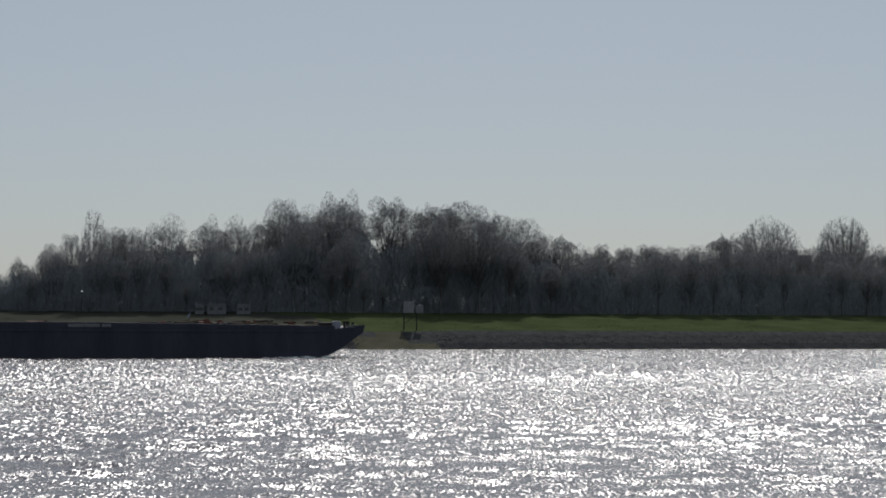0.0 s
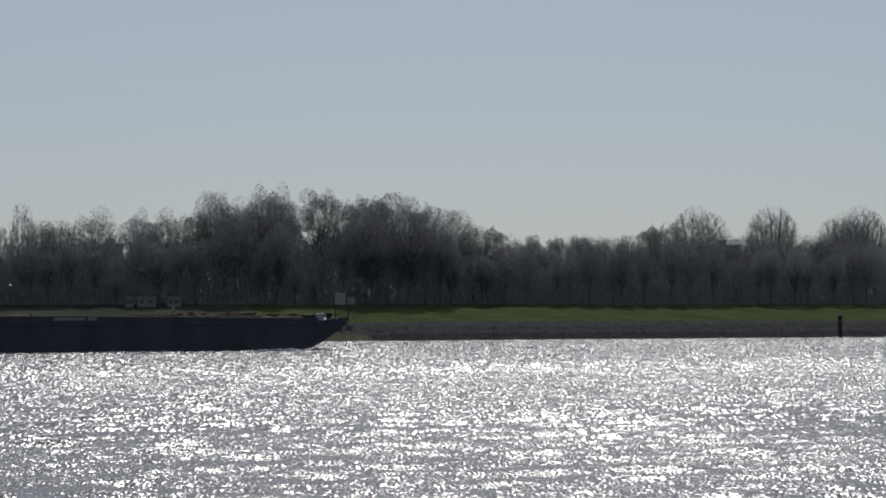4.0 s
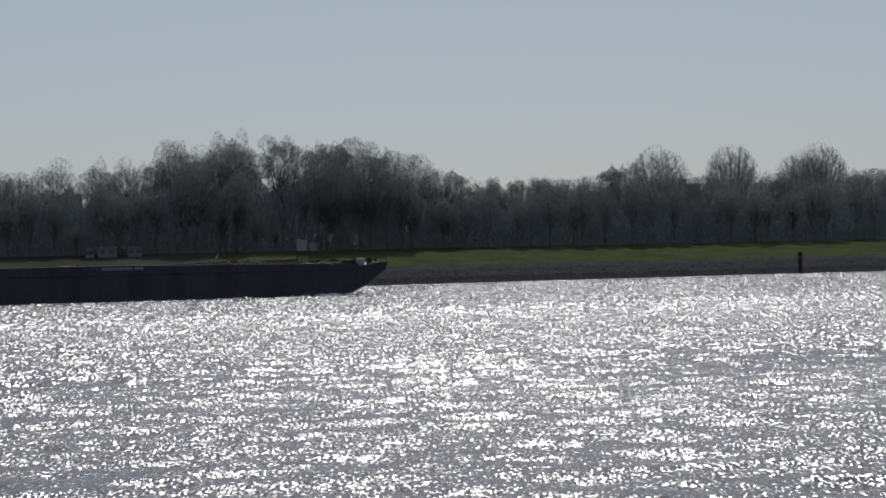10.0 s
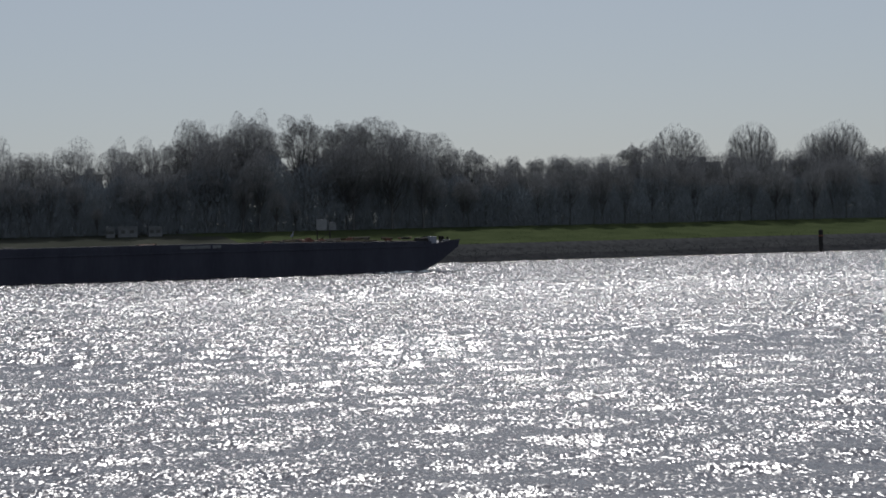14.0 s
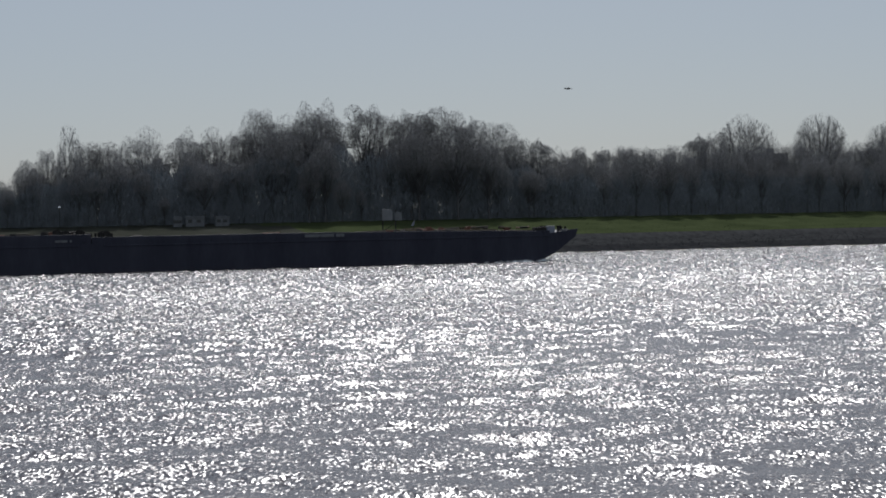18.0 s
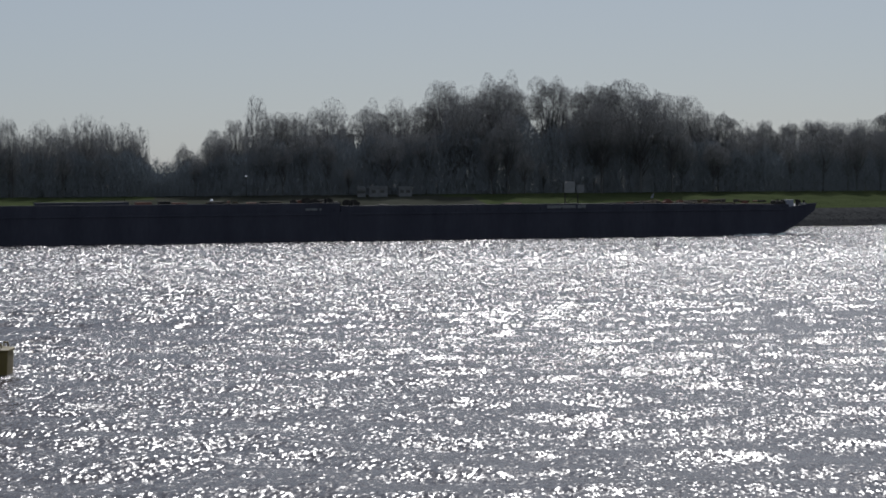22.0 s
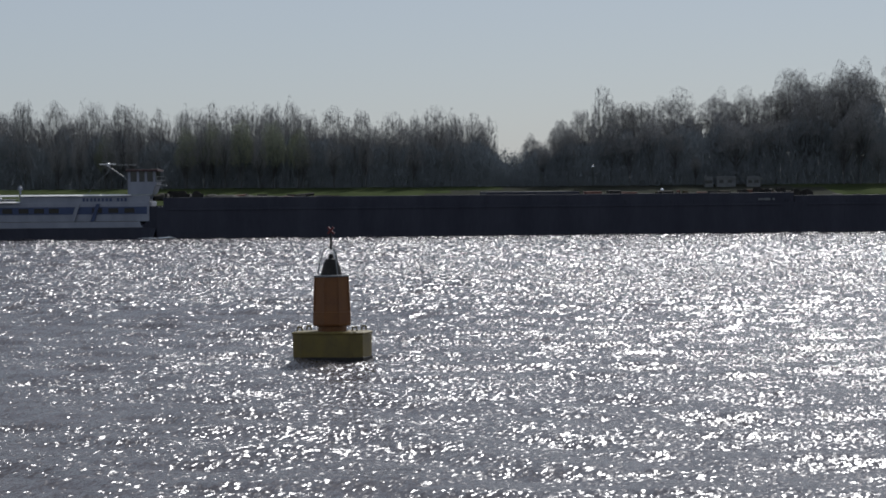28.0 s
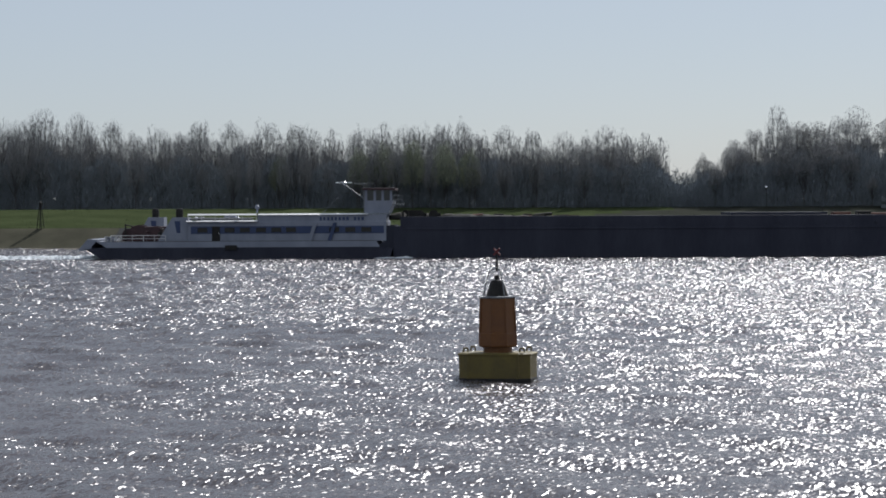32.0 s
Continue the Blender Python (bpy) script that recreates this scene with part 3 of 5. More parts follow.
def course(t, back=0.0):
    """The convoy's pose at t seconds, for a thing that stands that far behind the leading bow."""
    s = t - 16.0
    k = 2.048 * s + 0.006 * s * s
    bow = un(96.7 + k, 245.2 - 12.0 * smooth(t, 22, 35))
    heading = BANK + 3.0 * smooth(t, 17, 26)
    p = bow - Vector((math.cos(radians(heading)), math.sin(radians(heading)), 0)) * back
    return pose(p.x, p.y, 0, 0, 0, heading)


def railing(bm, x0, x1, y, z, h=1.0, step=1.5, r=0.045):
    k = max(1, round((x1 - x0) / step))
    for i in range(k + 1):
        x = x0 + (x1 - x0) * i / k
        rod(bm, (x, y, z), (x, y, z + h), r, seg=5)
    for q in (0.5, 1.0):
        rod(bm, (x0, y, z + h * q), (x1, y, z + h * q), r, seg=5)
    return bm


def bitt(parent, x, y, z, s=1.0):
    bm = bmesh.new()
    box(bm, x - 0.55 * s, x + 0.55 * s, y - 0.25 * s, y + 0.25 * s, z, z + 0.08)
    for dx in (-0.32, 0.32):
        lathe(bm, [(0.16 * s, z + 0.06), (0.16 * s, z + 0.55 * s), (0.2 * s, z + 0.58 * s), (0.2 * s, z + 0.64 * s)], 10, (x + dx * s, y))
    return part("bitt", bm, M_DARK, parent)


def winch(parent, x, y, z, material, s=1.0):
    bm = bmesh.new()
    box(bm, x - 0.7 * s, x + 0.7 * s, y - 0.5 * s, y + 0.5 * s, z, z + 0.15 * s)
    rod(bm, (x - 0.1 * s, y - 0.45 * s, z + 0.5 * s), (x - 0.1 * s, y + 0.45 * s, z + 0.5 * s), 0.34 * s, seg=14)
    for q in (-0.45, 0.45):
        rod(bm, (x - 0.1 * s, y + q * s - 0.03, z + 0.5 * s), (x - 0.1 * s, y + q * s + 0.03, z + 0.5 * s), 0.5 * s, seg=14)
    box(bm, x + 0.35 * s, x + 0.65 * s, y - 0.3 * s, y + 0.3 * s, z + 0.1, z + 0.7 * s, 0.03)
    return part("winch", bm, material, parent)


def build_barge(name, back, length, label, bow):
    """A hopper barge, its near side at y = 0, its fore end at x = 0."""
    ob = empty(name, course(0, back), label, "barge", "barges of the push convoy")
    L, B = length, 11.4
    deck, top = 3.95, 4.72 if bow else 5.1
    rake = 5.4 if bow else 2.2
    bm = bmesh.new()
    fore = [(0.1, 3.5), (0.35, 4.42), (-2.0, 4.26), (-4.0, deck), (-L, deck), (-L, 0.3), (-L + 0.4, -1.2), (-rake - 4.0, -1.2), (-rake, 0.0), (-rake * 0.55, 1.25)] if bow else \
           [(0.0, 0.2), (0.0, deck), (-L, deck), (-L, 0.3), (-L + 0.5, -1.2), (-0.5, -1.2)]
    prism(bm, fore, 0.0, B)
    bmesh.ops.bevel(bm, geom=[e for e in bm.edges if abs(e.verts[0].co.y - e.verts[1].co.y) < 0.1], offset=0.035, segments=2, affect="EDGES")
    part("hull", bm, M_HULL, ob)
    # rubbing strakes along the near and far side
    for y in (-0.01, B + 0.01):
        for z in (3.6,):
            bm = bmesh.new()
            box(bm, -L + 1.5, -rake * 0.8, y - 0.08, y + 0.08, z - 0.1, z + 0.1, 0.03)
            part("rubbing_strake", bm, M_HULL, ob)
    # vertical side plating seams
    x = -rake - 3
    while x > -L + 4:
        bm = bmesh.new()
        box(bm, x - 0.04, x + 0.04, -0.01, 0.02, 0.2, deck - 0.5)
        part("side_frame", bm, M_HULL, ob)
        x -= 6.1
    # hold coaming: four walls and the floor of the hold
    c0, c1 = -(3.9 if bow else 0.06), -L + (0.06 if bow else 0.9)
    # the loaded fore hold sags a little below the after part
    sheer = [(c0, 4.3), (-9.0, 4.38), (-24.0, 4.62), (-31.0, 4.62), (-36.0, top), (c1, top)] if bow else [(c0, top), (c1, top)]
    for nm, (c, d) in {"near": (0.25, 0.45), "far": (B - 0.45, B - 0.25)}.items():
        bm = bmesh.new()
        prism(bm, [(c1, deck), (c0, deck)] + sheer, c, d)
        part("coaming", bm, M_OLIVE if nm == "far" else M_HULL, ob)
    for a, b, z in ((c0 - 0.2, c0, sheer[0][1]), (c1, c1 + 0.2, top)):
        bm = bmesh.new()
        box(bm, a, b, 0.45, B - 0.45, deck, z, 0.04)
        part("coaming", bm, M_HULL, ob)
    x = c0 - 1.0
    while x > c1 + 1:
        bm = bmesh.new()
        prism(bm, [(x - 0.06, deck), (x + 0.06, deck), (x + 0.06, deck + 0.3), (x - 0.06, deck + 0.3)], 0.02, 0.25)
        part("coaming_stay", bm, M_HULL, ob)
        x -= 3.05
    bm = bmesh.new()
    for (xa, za), (xb, zb) in zip(sheer, sheer[1:]):
        rod(bm, (xa, 0.35, za + 0.03), (xb, 0.35, zb + 0.01), 0.05, seg=8)
    part("coaming_rail", bm, M_HULL, ob)
    # end-deck gear
    for y in (1.2, B - 1.2):
        bitt(ob, -1.4, y, 4.28 if bow else top - 0.05)
        bitt(ob, -L + 1.5, y, top - 0.05)
    winch(ob, -L + 2.4, 2.6, top - 0.2, M_DARK, 1.1)
    winch(ob, -L + 2.6, B - 2.6, top - 0.2, M_DARK, 1.1)
    return ob, deck, top, B


def nameboard(parent, x0, x1, z0, z1, y):
    """A short and a long pale plate on the hull side."""
    k = x0 + (x1 - x0) * 0.74
    for a, b in ((x0, k), (k + 0.3, x1)):
        bm = bmesh.new()
        box(bm, a, b, y - 0.06, y, z0, z1, 0.02)
        part("name_plate", bm, M_PLATE, parent, "pale worn name plate")


def deck_gear(parent, x0, x1, z, count, seed):
    """Planks, pipes and lashings lying along the hold."""
    g = random.Random(seed)
    for i in range(count):
        x, y = g.uniform(x0, x1), g.uniform(1.0, 9.5)
        L, h = g.uniform(0.6, 3.0), g.uniform(0.15, 0.5)
        bm = bmesh.new()
        if g.random() < 0.5:
            rod(bm, (x, y, z + h * 0.5), (x + L, y + g.uniform(-0.4, 0.4), z + h * g.uniform(0.4, 0.9)), h * 0.4, seg=8)
        else:
            box(bm, x, x + L * 0.5, y, y + 0.8, z, z + h, 0.04)
        part("deck_gear", bm, g.choice((M_RUST, M_OLIVE, M_DARK, M_DECK)), parent)


def build_fore_barge():
    ob, deck, top, B = build_barge("fore_barge", 0.0, 70.0, "empty black hopper barge leading the convoy, rust-red gear on deck", True)
    # fittings of the raised bow deck
    fd = 4.28
    for y0, y1 in ((0.0, 0.12), (B - 0.12, B)):
        bm = bmesh.new()
        prism(bm, [(-1.2, fd), (0.3, fd + 0.1), (0.5, fd + 0.3), (-1.2, fd + 0.14)], y0, y1)
        part("bow_bulwark", bm, M_HULL, ob)
    for x, y in ((-2.35, 0.9), (-1.6, 2.2), (-2.6, 5.2), (-1.9, 8.6)):
        bm = bmesh.new()
        lathe(bm, [(0.2, fd - 0.1), (0.2, fd + 0.6), (0.3, fd + 0.66), (0.3, fd + 0.78)], 10, (x, y))
        part("bollard", bm, M_DARK, ob)
    bm = bmesh.new()
    box(bm, -1.9, -0.9, 0.6, 1.3, fd, fd + 0.28, 0.04)
    part("fairlead_plate", bm, M_PLATE, ob, "pale worn fairlead plate")
    bm = bmesh.new()
    box(bm, -4.1, -3.0, 0.5, 1.4, deck, fd + 0.75, 0.05)
    part("bow_locker", bm, M_WHITE, ob, "white painted steel locker")
    bm = bmesh.new()
    box(bm, -5.9, -4.2, 0.7, 2.2, deck, fd + 0.6, 0.08)
    part("anchor_windlass", bm, M_DARK, ob, "dark anchor windlass block")
    # rust-red winches and hatch boards over the fore hold
    for x, s in ((-9.5, 0.9), (-15.5, 1.0), (-19.5, 1.1), (-21.4, 1.3)):
        winch(ob, x, 3.2, 4.25, M_RUST, s * 0.8)
    for x0, x1, z in ((-6.2, -11.0, 4.55), (-11.8, -18.0, 4.75)):
        bm = bmesh.new()
        box(bm, x1, x0, 1.2, B - 1.2, 4.0, z, 0.05)
        part("hatch_cover", bm, M_OLIVE, ob, "olive and rust hatch cover")
    # small signal mast with a pale vane
    bm = bmesh.new()
    rod(bm, (-24.0, 2.5, top - 1.0), (-24.0, 2.5, top + 1.1), 0.06, 0.04)
    m = part("signal_mast", bm, M_DARK, ob)
    bm = bmesh.new()
    prism(bm, [(-24.35, top + 0.75), (-23.95, top + 0.7), (-23.8, top + 1.55)], 2.46, 2.52)
    part("vane", bm, M_WHITE, m, "pale triangular vane")
    # long pale beam lying on the coaming
    bm = bmesh.new()
    rod(bm, (-26.5, 2.2, top + 0.15), (-33.0, 2.4, top - 0.1), 0.12, seg=8)
    part("stowed_beam", bm, M_DECK, ob)
    nameboard(ob, -40.6, -34.9, 4.12, 4.56, 0.24)
    deck_gear(ob, -25.5, -17.0, 4.6, 26, 31)
    deck_gear(ob, -17.0, -6.5, 4.7, 12, 36)
    deck_gear(ob, -33.0, -26.0, 4.5, 5, 37)
    deck_gear(ob, -66.0, -42.0, top - 0.2, 8, 32)
    # hold floor
    bm = bmesh.new()
    box(bm, -69.3, -4.1, 0.45, B - 0.45, deck - 0.2, deck + 0.02)
    part("hold_floor", bm, M_DECK, ob)
    return ob


def build_aft_barge():
    ob, deck, top, B = build_barge("aft_barge", 70.04, 83.1, "empty black hopper barge pushed behind the first", False)
    bm = bmesh.new()
    box(bm, -82.2, -0.3, 0.45, B - 0.45, deck - 0.2, deck + 0.02)
    part("hold_floor", bm, M_DECK, ob)
    for x, s in ((-1.2, 1.0), (-4.2, 1.1), (-3.0, 0.9), (-6.0, 0.8)):
        winch(ob, x, 2.6, top - 0.25, M_DARK, s)
    # bright steel ball on a post, added for a sun glint on deck
    bm = bmesh.new()
    rod(bm, (-17.4, 1.0, top), (-17.4, 1.0, top + 0.5), 0.05)
    m = part("lamp_post", bm, M_DARK, ob)
    bm = bmesh.new()
    bmesh.ops.create_uvsphere(bm, u_segments=12, v_segments=8, radius=0.24, matrix=Matrix.Translation((-17.4, 1.0, top + 0.5)))
    part("lamp", bm, M_BALL_METAL, m, "bright steel ball that catches the sun")
    bm = bmesh.new()
    rod(bm, (-28.9, 1.2, top), (-28.9, 1.2, top + 0.9), 0.05)
    part("lamp_post", bm, M_DARK, ob)
    # a stack of hatch covers, each lid a little shifted
    for k in range(4):
        bm = bmesh.new()
        z = deck + 0.02 + 0.4 * k
        box(bm, -42.0 + 0.5 * k, -27.6 - 0.25 * k, 1.0, B - 1.0, z, z + 0.37, 0.05)
        part("hatch_cover", bm, M_HULL, ob, "dark blue-grey steel hatch cover")
    for x0, w, h in ((-26.4, 2.2, 0.4), (-23.6, 1.6, 0.5), (-21.6, 2.0, 0.3)):
        bm = bmesh.new()
        box(bm, x0 - w / 2, x0 + w / 2, 1.4, 3.4, deck, top + h, 0.08)
        part("deck_engine", bm, M_RUST if w > 1.8 else M_DARK, ob, "rust-brown deck engine casing")
    bm = bmesh.new()
    box(bm, -0.3, 0.22, -0.04, -0.01, 0.15, deck - 0.05)
    part("coupling_plate", bm, M_HULL, ob)
    nameboard(ob, -4.8, -2.6, 4.15, 4.45, 0.24)
    deck_gear(ob, -18.5, -0.5, top, 26, 33)
    deck_gear(ob, -82.0, -60.0, top - 0.1, 26, 34)
    # heaps of gear under dark tarpaulin at the after end
    g = random.Random(35)
    for i in range(11):
        x, y = -82.6 + 1.55 * i + g.uniform(-0.4, 0.4), g.uniform(1.6, 4.0)
        bm = bmesh.new()
        bmesh.ops.create_icosphere(bm, subdivisions=2, radius=1.0)
        for v in bm.verts:
            k = 1 + 0.22 * noise.noise(v.co * 1.7 + Vector((i * 3.1, 0, 0)))
            v.co = Vector((x + v.co.x * k * g.uniform(1.25, 1.3), y + v.co.y * k * 1.2, top - 0.12 + max(-0.3, v.co.z) * k * (0.75 - 0.045 * i)))
        part("covered_gear", bm, M_TARP, ob, "gear under a dark tarpaulin")
    # coupling gear against the push boat
    for x, y in ((-79.7, 2.0), (-80.9, 5.0), (-81.7, 8.4), (-77.9, 1.2)):
        winch(ob, x, y, top - 0.3, M_DARK, 1.2)
    return ob


def window(parent, x0, x1, z0, z1, y):
    bm = bmesh.new()
    box(bm, x0, x1, y - 0.03, y + 0.02, z0, z1, 0.015)
    w = part("window", bm, M_BLUE, parent)
    bm = bmesh.new()
    box(bm, x0 + 0.07, x1 - 0.07, y - 0.04, y - 0.028, z0 + 0.07, z1 - 0.07)
    part("pane", bm, M_GLASS, w)


def build_pusher():
    """The push boat: fore end at x = 0, near side at y = 0."""
    ob = empty("push_boat", course(0, 153.2), "white and blue push boat with a raised wheelhouse, pushing the barges", "push boat")
    L, B = 43.2, 13.4
    y0 = -0.6
    bm = bmesh.new()
    prism(bm, [(-0.6, -0.8), (0.0, 0.9), (-2.0, 1.0), (-L + 3.2, 1.0), (-L + 1.2, 0.9), (-L + 4.2, -0.4), (-L + 8, -0.9)], y0, y0 + B)
    part("hull", bm, M_HULL, ob, "black lower hull")
    bm = bmesh.new()
    prism(bm, [(-1.8, 1.0), (-2.2, 1.95), (-L + 4.0, 1.95), (-L + 2.6, 2.1), (-L + 4.2, 1.0)], y0 - 0.05, y0 + B + 0.05)
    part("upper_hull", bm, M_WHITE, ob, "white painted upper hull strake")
    bm = bmesh.new()
    box(bm, -L + 3.0, -2.4, y0 + 0.2, y0 + B - 0.2, 1.95, 2.0)
    part("main_deck", bm, M_DECK, ob)
    # stern bulwark above the dark rudder well
    bm = bmesh.new()
    prism(bm, [(-L + 0.2, 0.75), (-L + 1.6, 2.35), (-L + 3.0, 2.3), (-L + 2.2, 1.3), (-L + 1.9, 0.8)], y0, y0 + B)
    part("stern_bulwark", bm, M_WHITE, ob)
    for x in (-L + 4.3, -L + 4.9):
        bm = bmesh.new()
        lathe(bm, [(0.2, 1.95), (0.2, 2.5), (0.28, 2.55), (0.28, 2.68)], 10, (x, y0 + 0.8))
        part("bollard", bm, M_WHITE, ob)
    # deck house, lower storey
    bm = bmesh.new()
    box(bm, -28.0, -0.9, y0 + 0.7, y0 + B - 0.7, 1.95, 4.85, 0.06)
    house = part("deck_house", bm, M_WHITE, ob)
    bm = bmesh.new()
    box(bm, -27.6, -1.2, y0 + 0.66, y0 + 0.7, 3.05, 4.3)
    part("blue_band", bm, M_BLUE, house, "deep blue painted band")
    for x in (-26.0, -22.3, -20.2, -18.0, -15.9, -13.9, -8.0, -5.8, -3.6):
        window(house, x - 0.75, x + 0.75, 3.2, 4.15, y0 + 0.655)
    bm = bmesh.new()
    box(bm, -24.7, -23.6, y0 + 0.6, y0 + 0.69, 2.0, 4.3, 0.02)
    d = part("door", bm, M_DARK, house, "open dark doorway")
    bm = bmesh.new()
    rod(bm, (-23.75, y0 + 0.55, 3.0), (-23.75, y0 + 0.55, 3.3), 0.03, seg=6)
    part("handle", bm, M_STEEL, d)
    # fender block low on the side
    bm = bmesh.new()
    box(bm, -22.8, -21.2, y0 - 0.35, y0 - 0.05, 0.75, 1.35, 0.05)
    part("fender", bm, M_DARK, ob)
    # roof edge of the after part, with rail above
    bm = bmesh.new()
    box(bm, -28.2, -18.5, y0 + 0.45, y0 + B - 0.45, 4.85, 5.0, 0.04)
    part("boat_deck", bm, M_WHITE, ob)
    # metal strips added and tilted to give the sun glints of roof and rail
    for x0, x1, y, z in ((-28.2, -18.5, y0 + 0.42, 4.95), (-28.0, -18.6, y0 + 0.6, 6.0), (-18.4, -3.4, y0 + 0.86, 6.0)):
        bm = bmesh.new()
        box(bm, x0, x1, -0.2, 0.2, -0.04, 0.04, 0.02)
        bmesh.ops.rotate(bm, verts=bm.verts, matrix=Matrix.Rotation(radians(24), 3, "X"))
        bmesh.ops.translate(bm, verts=bm.verts, vec=(0, y, z))
        part("roof_gutter", bm, M_POLISH, ob, "tilted bright metal strip that glints along the roof edge")
    for x, w, h in ((-26.6, 1.1, 0.7), (-24.6, 0.7, 0.5), (-22.4, 1.6, 0.85), (-20.4, 0.6, 0.5)):
        bm = bmesh.new()
        box(bm, x - w / 2, x + w / 2, y0 + 1.6, y0 + 3.0, 5.0, 5.0 + h, 0.12)
        part("deck_box", bm, M_WHITE if w > 1.2 else M_GREY, ob)
    bm = bmesh.new()
    railing(bm, -28.0, -18.6, y0 + 0.6, 5.0, 0.95, 1.9, 0.03)
    part("railing", bm, M_GLINT, ob)
    for x in (-39.3, -38.6, -37.9, -37.4):
        bm = bmesh.new()
        lathe(bm, [(0.14, 1.95), (0.14, 2.55), (0.2, 2.6), (0.2, 2.72)], 10, (x, y0 + 0.9))
        part("bollard", bm, M_GLINT, ob, "bright metal bollard")
    for x, y, h in ((-31.8, y0 + 1.6, 1.9), (-33.6, y0 + 1.4, 1.5), (-35.4, y0 + 1.8, 1.2)):
        bm = bmesh.new()
        lathe(bm, [(0.55, 1.95), (0.55, 1.95 + h * 0.7), (0.3, 1.95 + h * 0.85), (0.42, 1.95 + h), (0.2, 2.05 + h)], 12, (x, y))
        part("capstan", bm, M_MAROON if h < 1.8 else M_DARK, ob, "dark capstan")
    bm = bmesh.new()
    rod(bm, (-27.8, y0 + 1.2, 5.3), (-19.2, y0 + 1.2, 5.3), 0.16, seg=10)
    part("stowed_gangway", bm, M_GREY, ob, "pale gangway stowed on the boat deck")
    # polished balls added for further glints above the boat deck
    for x in (-26.9, -21.2):
        bm = bmesh.new()
        bmesh.ops.create_uvsphere(bm, u_segments=10, v_segments=8, radius=0.28, matrix=Matrix.Translation((x, y0 + 0.9, 5.45)))
        part("lamp", bm, M_BALL_METAL, ob, "bright steel ball on the boat deck")
    # upper storey of the fore part
    bm = bmesh.new()
    prism(bm, [(-18.5, 4.85), (-1.0, 4.85), (-0.8, 6.0), (-18.5, 6.0)], y0 + 0.9, y0 + B - 0.9)
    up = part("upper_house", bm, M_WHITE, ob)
    g = random.Random(4)
    x = -10.0
    for i in range(12):
        w = 0.36
        if i != 8:
            bm = bmesh.new()
            box(bm, x, x + w * g.uniform(0.75, 1), y0 + 0.86, y0 + 0.9, 5.0, 5.55)
            part("lettering_bar", bm, M_BLUE, up)
        x += 0.52
    # slanting stairs on the side
    for x in (-11.6, -8.9):
        bm = bmesh.new()
        prism(bm, [(x, 2.0), (x + 0.5, 2.0), (x + 1.3, 4.7), (x + 0.8, 4.7)], y0 + 0.3, y0 + 0.62)
        part("stair", bm, M_WHITE if x < -10 else M_BLUE, ob)
    # wheelhouse
    bm = bmesh.new()
    prism(bm, [(-4.6, 6.15), (-1.3, 6.15), (-0.6, 7.6), (-4.6, 7.6)], y0 + 2.4, y0 + B - 2.4)
    wh = part("wheelhouse", bm, M_WHITE, ob)
    bm = bmesh.new()
    prism(bm, [(-4.5, 7.6), (-0.7, 7.6), (-0.9, 8.75), (-4.4, 8.75)], y0 + 2.5, y0 + B - 2.5)
    band = part("window_band", bm, M_GLASS, wh, "dark tinted wheelhouse windows")
    for x in (-4.4, -3.2, -2.1, -0.95):
        bm = bmesh.new()
        box(bm, x - 0.17, x + 0.17, y0 + 2.42, y0 + 2.52, 7.6, 8.75)
        part("mullion", bm, M_WHITE, band)
    bm = bmesh.new()
    box(bm, -4.9, -0.4, y0 + 2.0, y0 + B - 2.0, 8.75, 9.0, 0.06)
    part("wheelhouse_roof", bm, M_MAROON, wh, "red-brown wheelhouse roof")
    bm = bmesh.new()
    box(bm, -0.7, 0.7, y0 + 2.2, y0 + 4.0, 7.1, 7.25, 0.03)
    part("bridge_wing", bm, M_GREY, wh)
    bm = bmesh.new()
    railing(bm, -0.6, 0.65, y0 + 2.25, 7.25, 0.9, 0.6, 0.035)
    part("wing_rail", bm, M_GREY, wh)
    for x, h in ((-3.2, 0.5), (-1.2, 0.35), (-0.6, 0.6)):
        bm = bmesh.new()
        rod(bm, (x, y0 + 3.2, 9.0), (x, y0 + 3.2, 9.0 + h), 0.06, 0.03)
        part("antenna", bm, M_GREY, wh)
    # folding radar mast leaning aft
    bm = bmesh.new()
    rod(bm, (-4.4, y0 + 4.5, 8.2), (-7.0, y0 + 4.5, 9.75), 0.09)
    rod(bm, (-4.3, y0 + 4.5, 6.4), (-4.3, y0 + 4.5, 8.9), 0.1)
    mast = part("radar_mast", bm, M_GREY, ob)
    bm = bmesh.new()
    box(bm, -8.3, -6.0, y0 + 4.35, y0 + 4.65, 9.98, 10.12, 0.03)
    part("radar_bar", bm, M_POLISH, mast, "bright metal radar bar")
    bm = bmesh.new()
    box(bm, -5.8, -3.0, y0 + 4.4, y0 + 4.6, 9.85, 9.97, 0.03)
    part("radar_bar", bm, M_GREY, mast)
    for x in (-7.0, -4.4):
        bm = bmesh.new()
        rod(bm, (x, y0 + 4.5, 9.2 if x < -5 else 8.6), (x, y0 + 4.5, 10.0), 0.06, seg=6)
        part("radar_post", bm, M_GREY, mast)
    bm = bmesh.new()
    rod(bm, (-10.6, y0 + 4.5, 6.0), (-6.6, y0 + 4.5, 9.5), 0.03, seg=5)
    part("mast_stay", bm, M_GREY, mast)
    bm = bmesh.new()
    bmesh.ops.create_uvsphere(bm, u_segments=12, v_segments=8, radius=0.26, matrix=Matrix.Translation((-7.0, y0 + 4.3, 10.0)))
    part("search_light", bm, M_GLINT, mast, "bright search light")
    bm = bmesh.new()
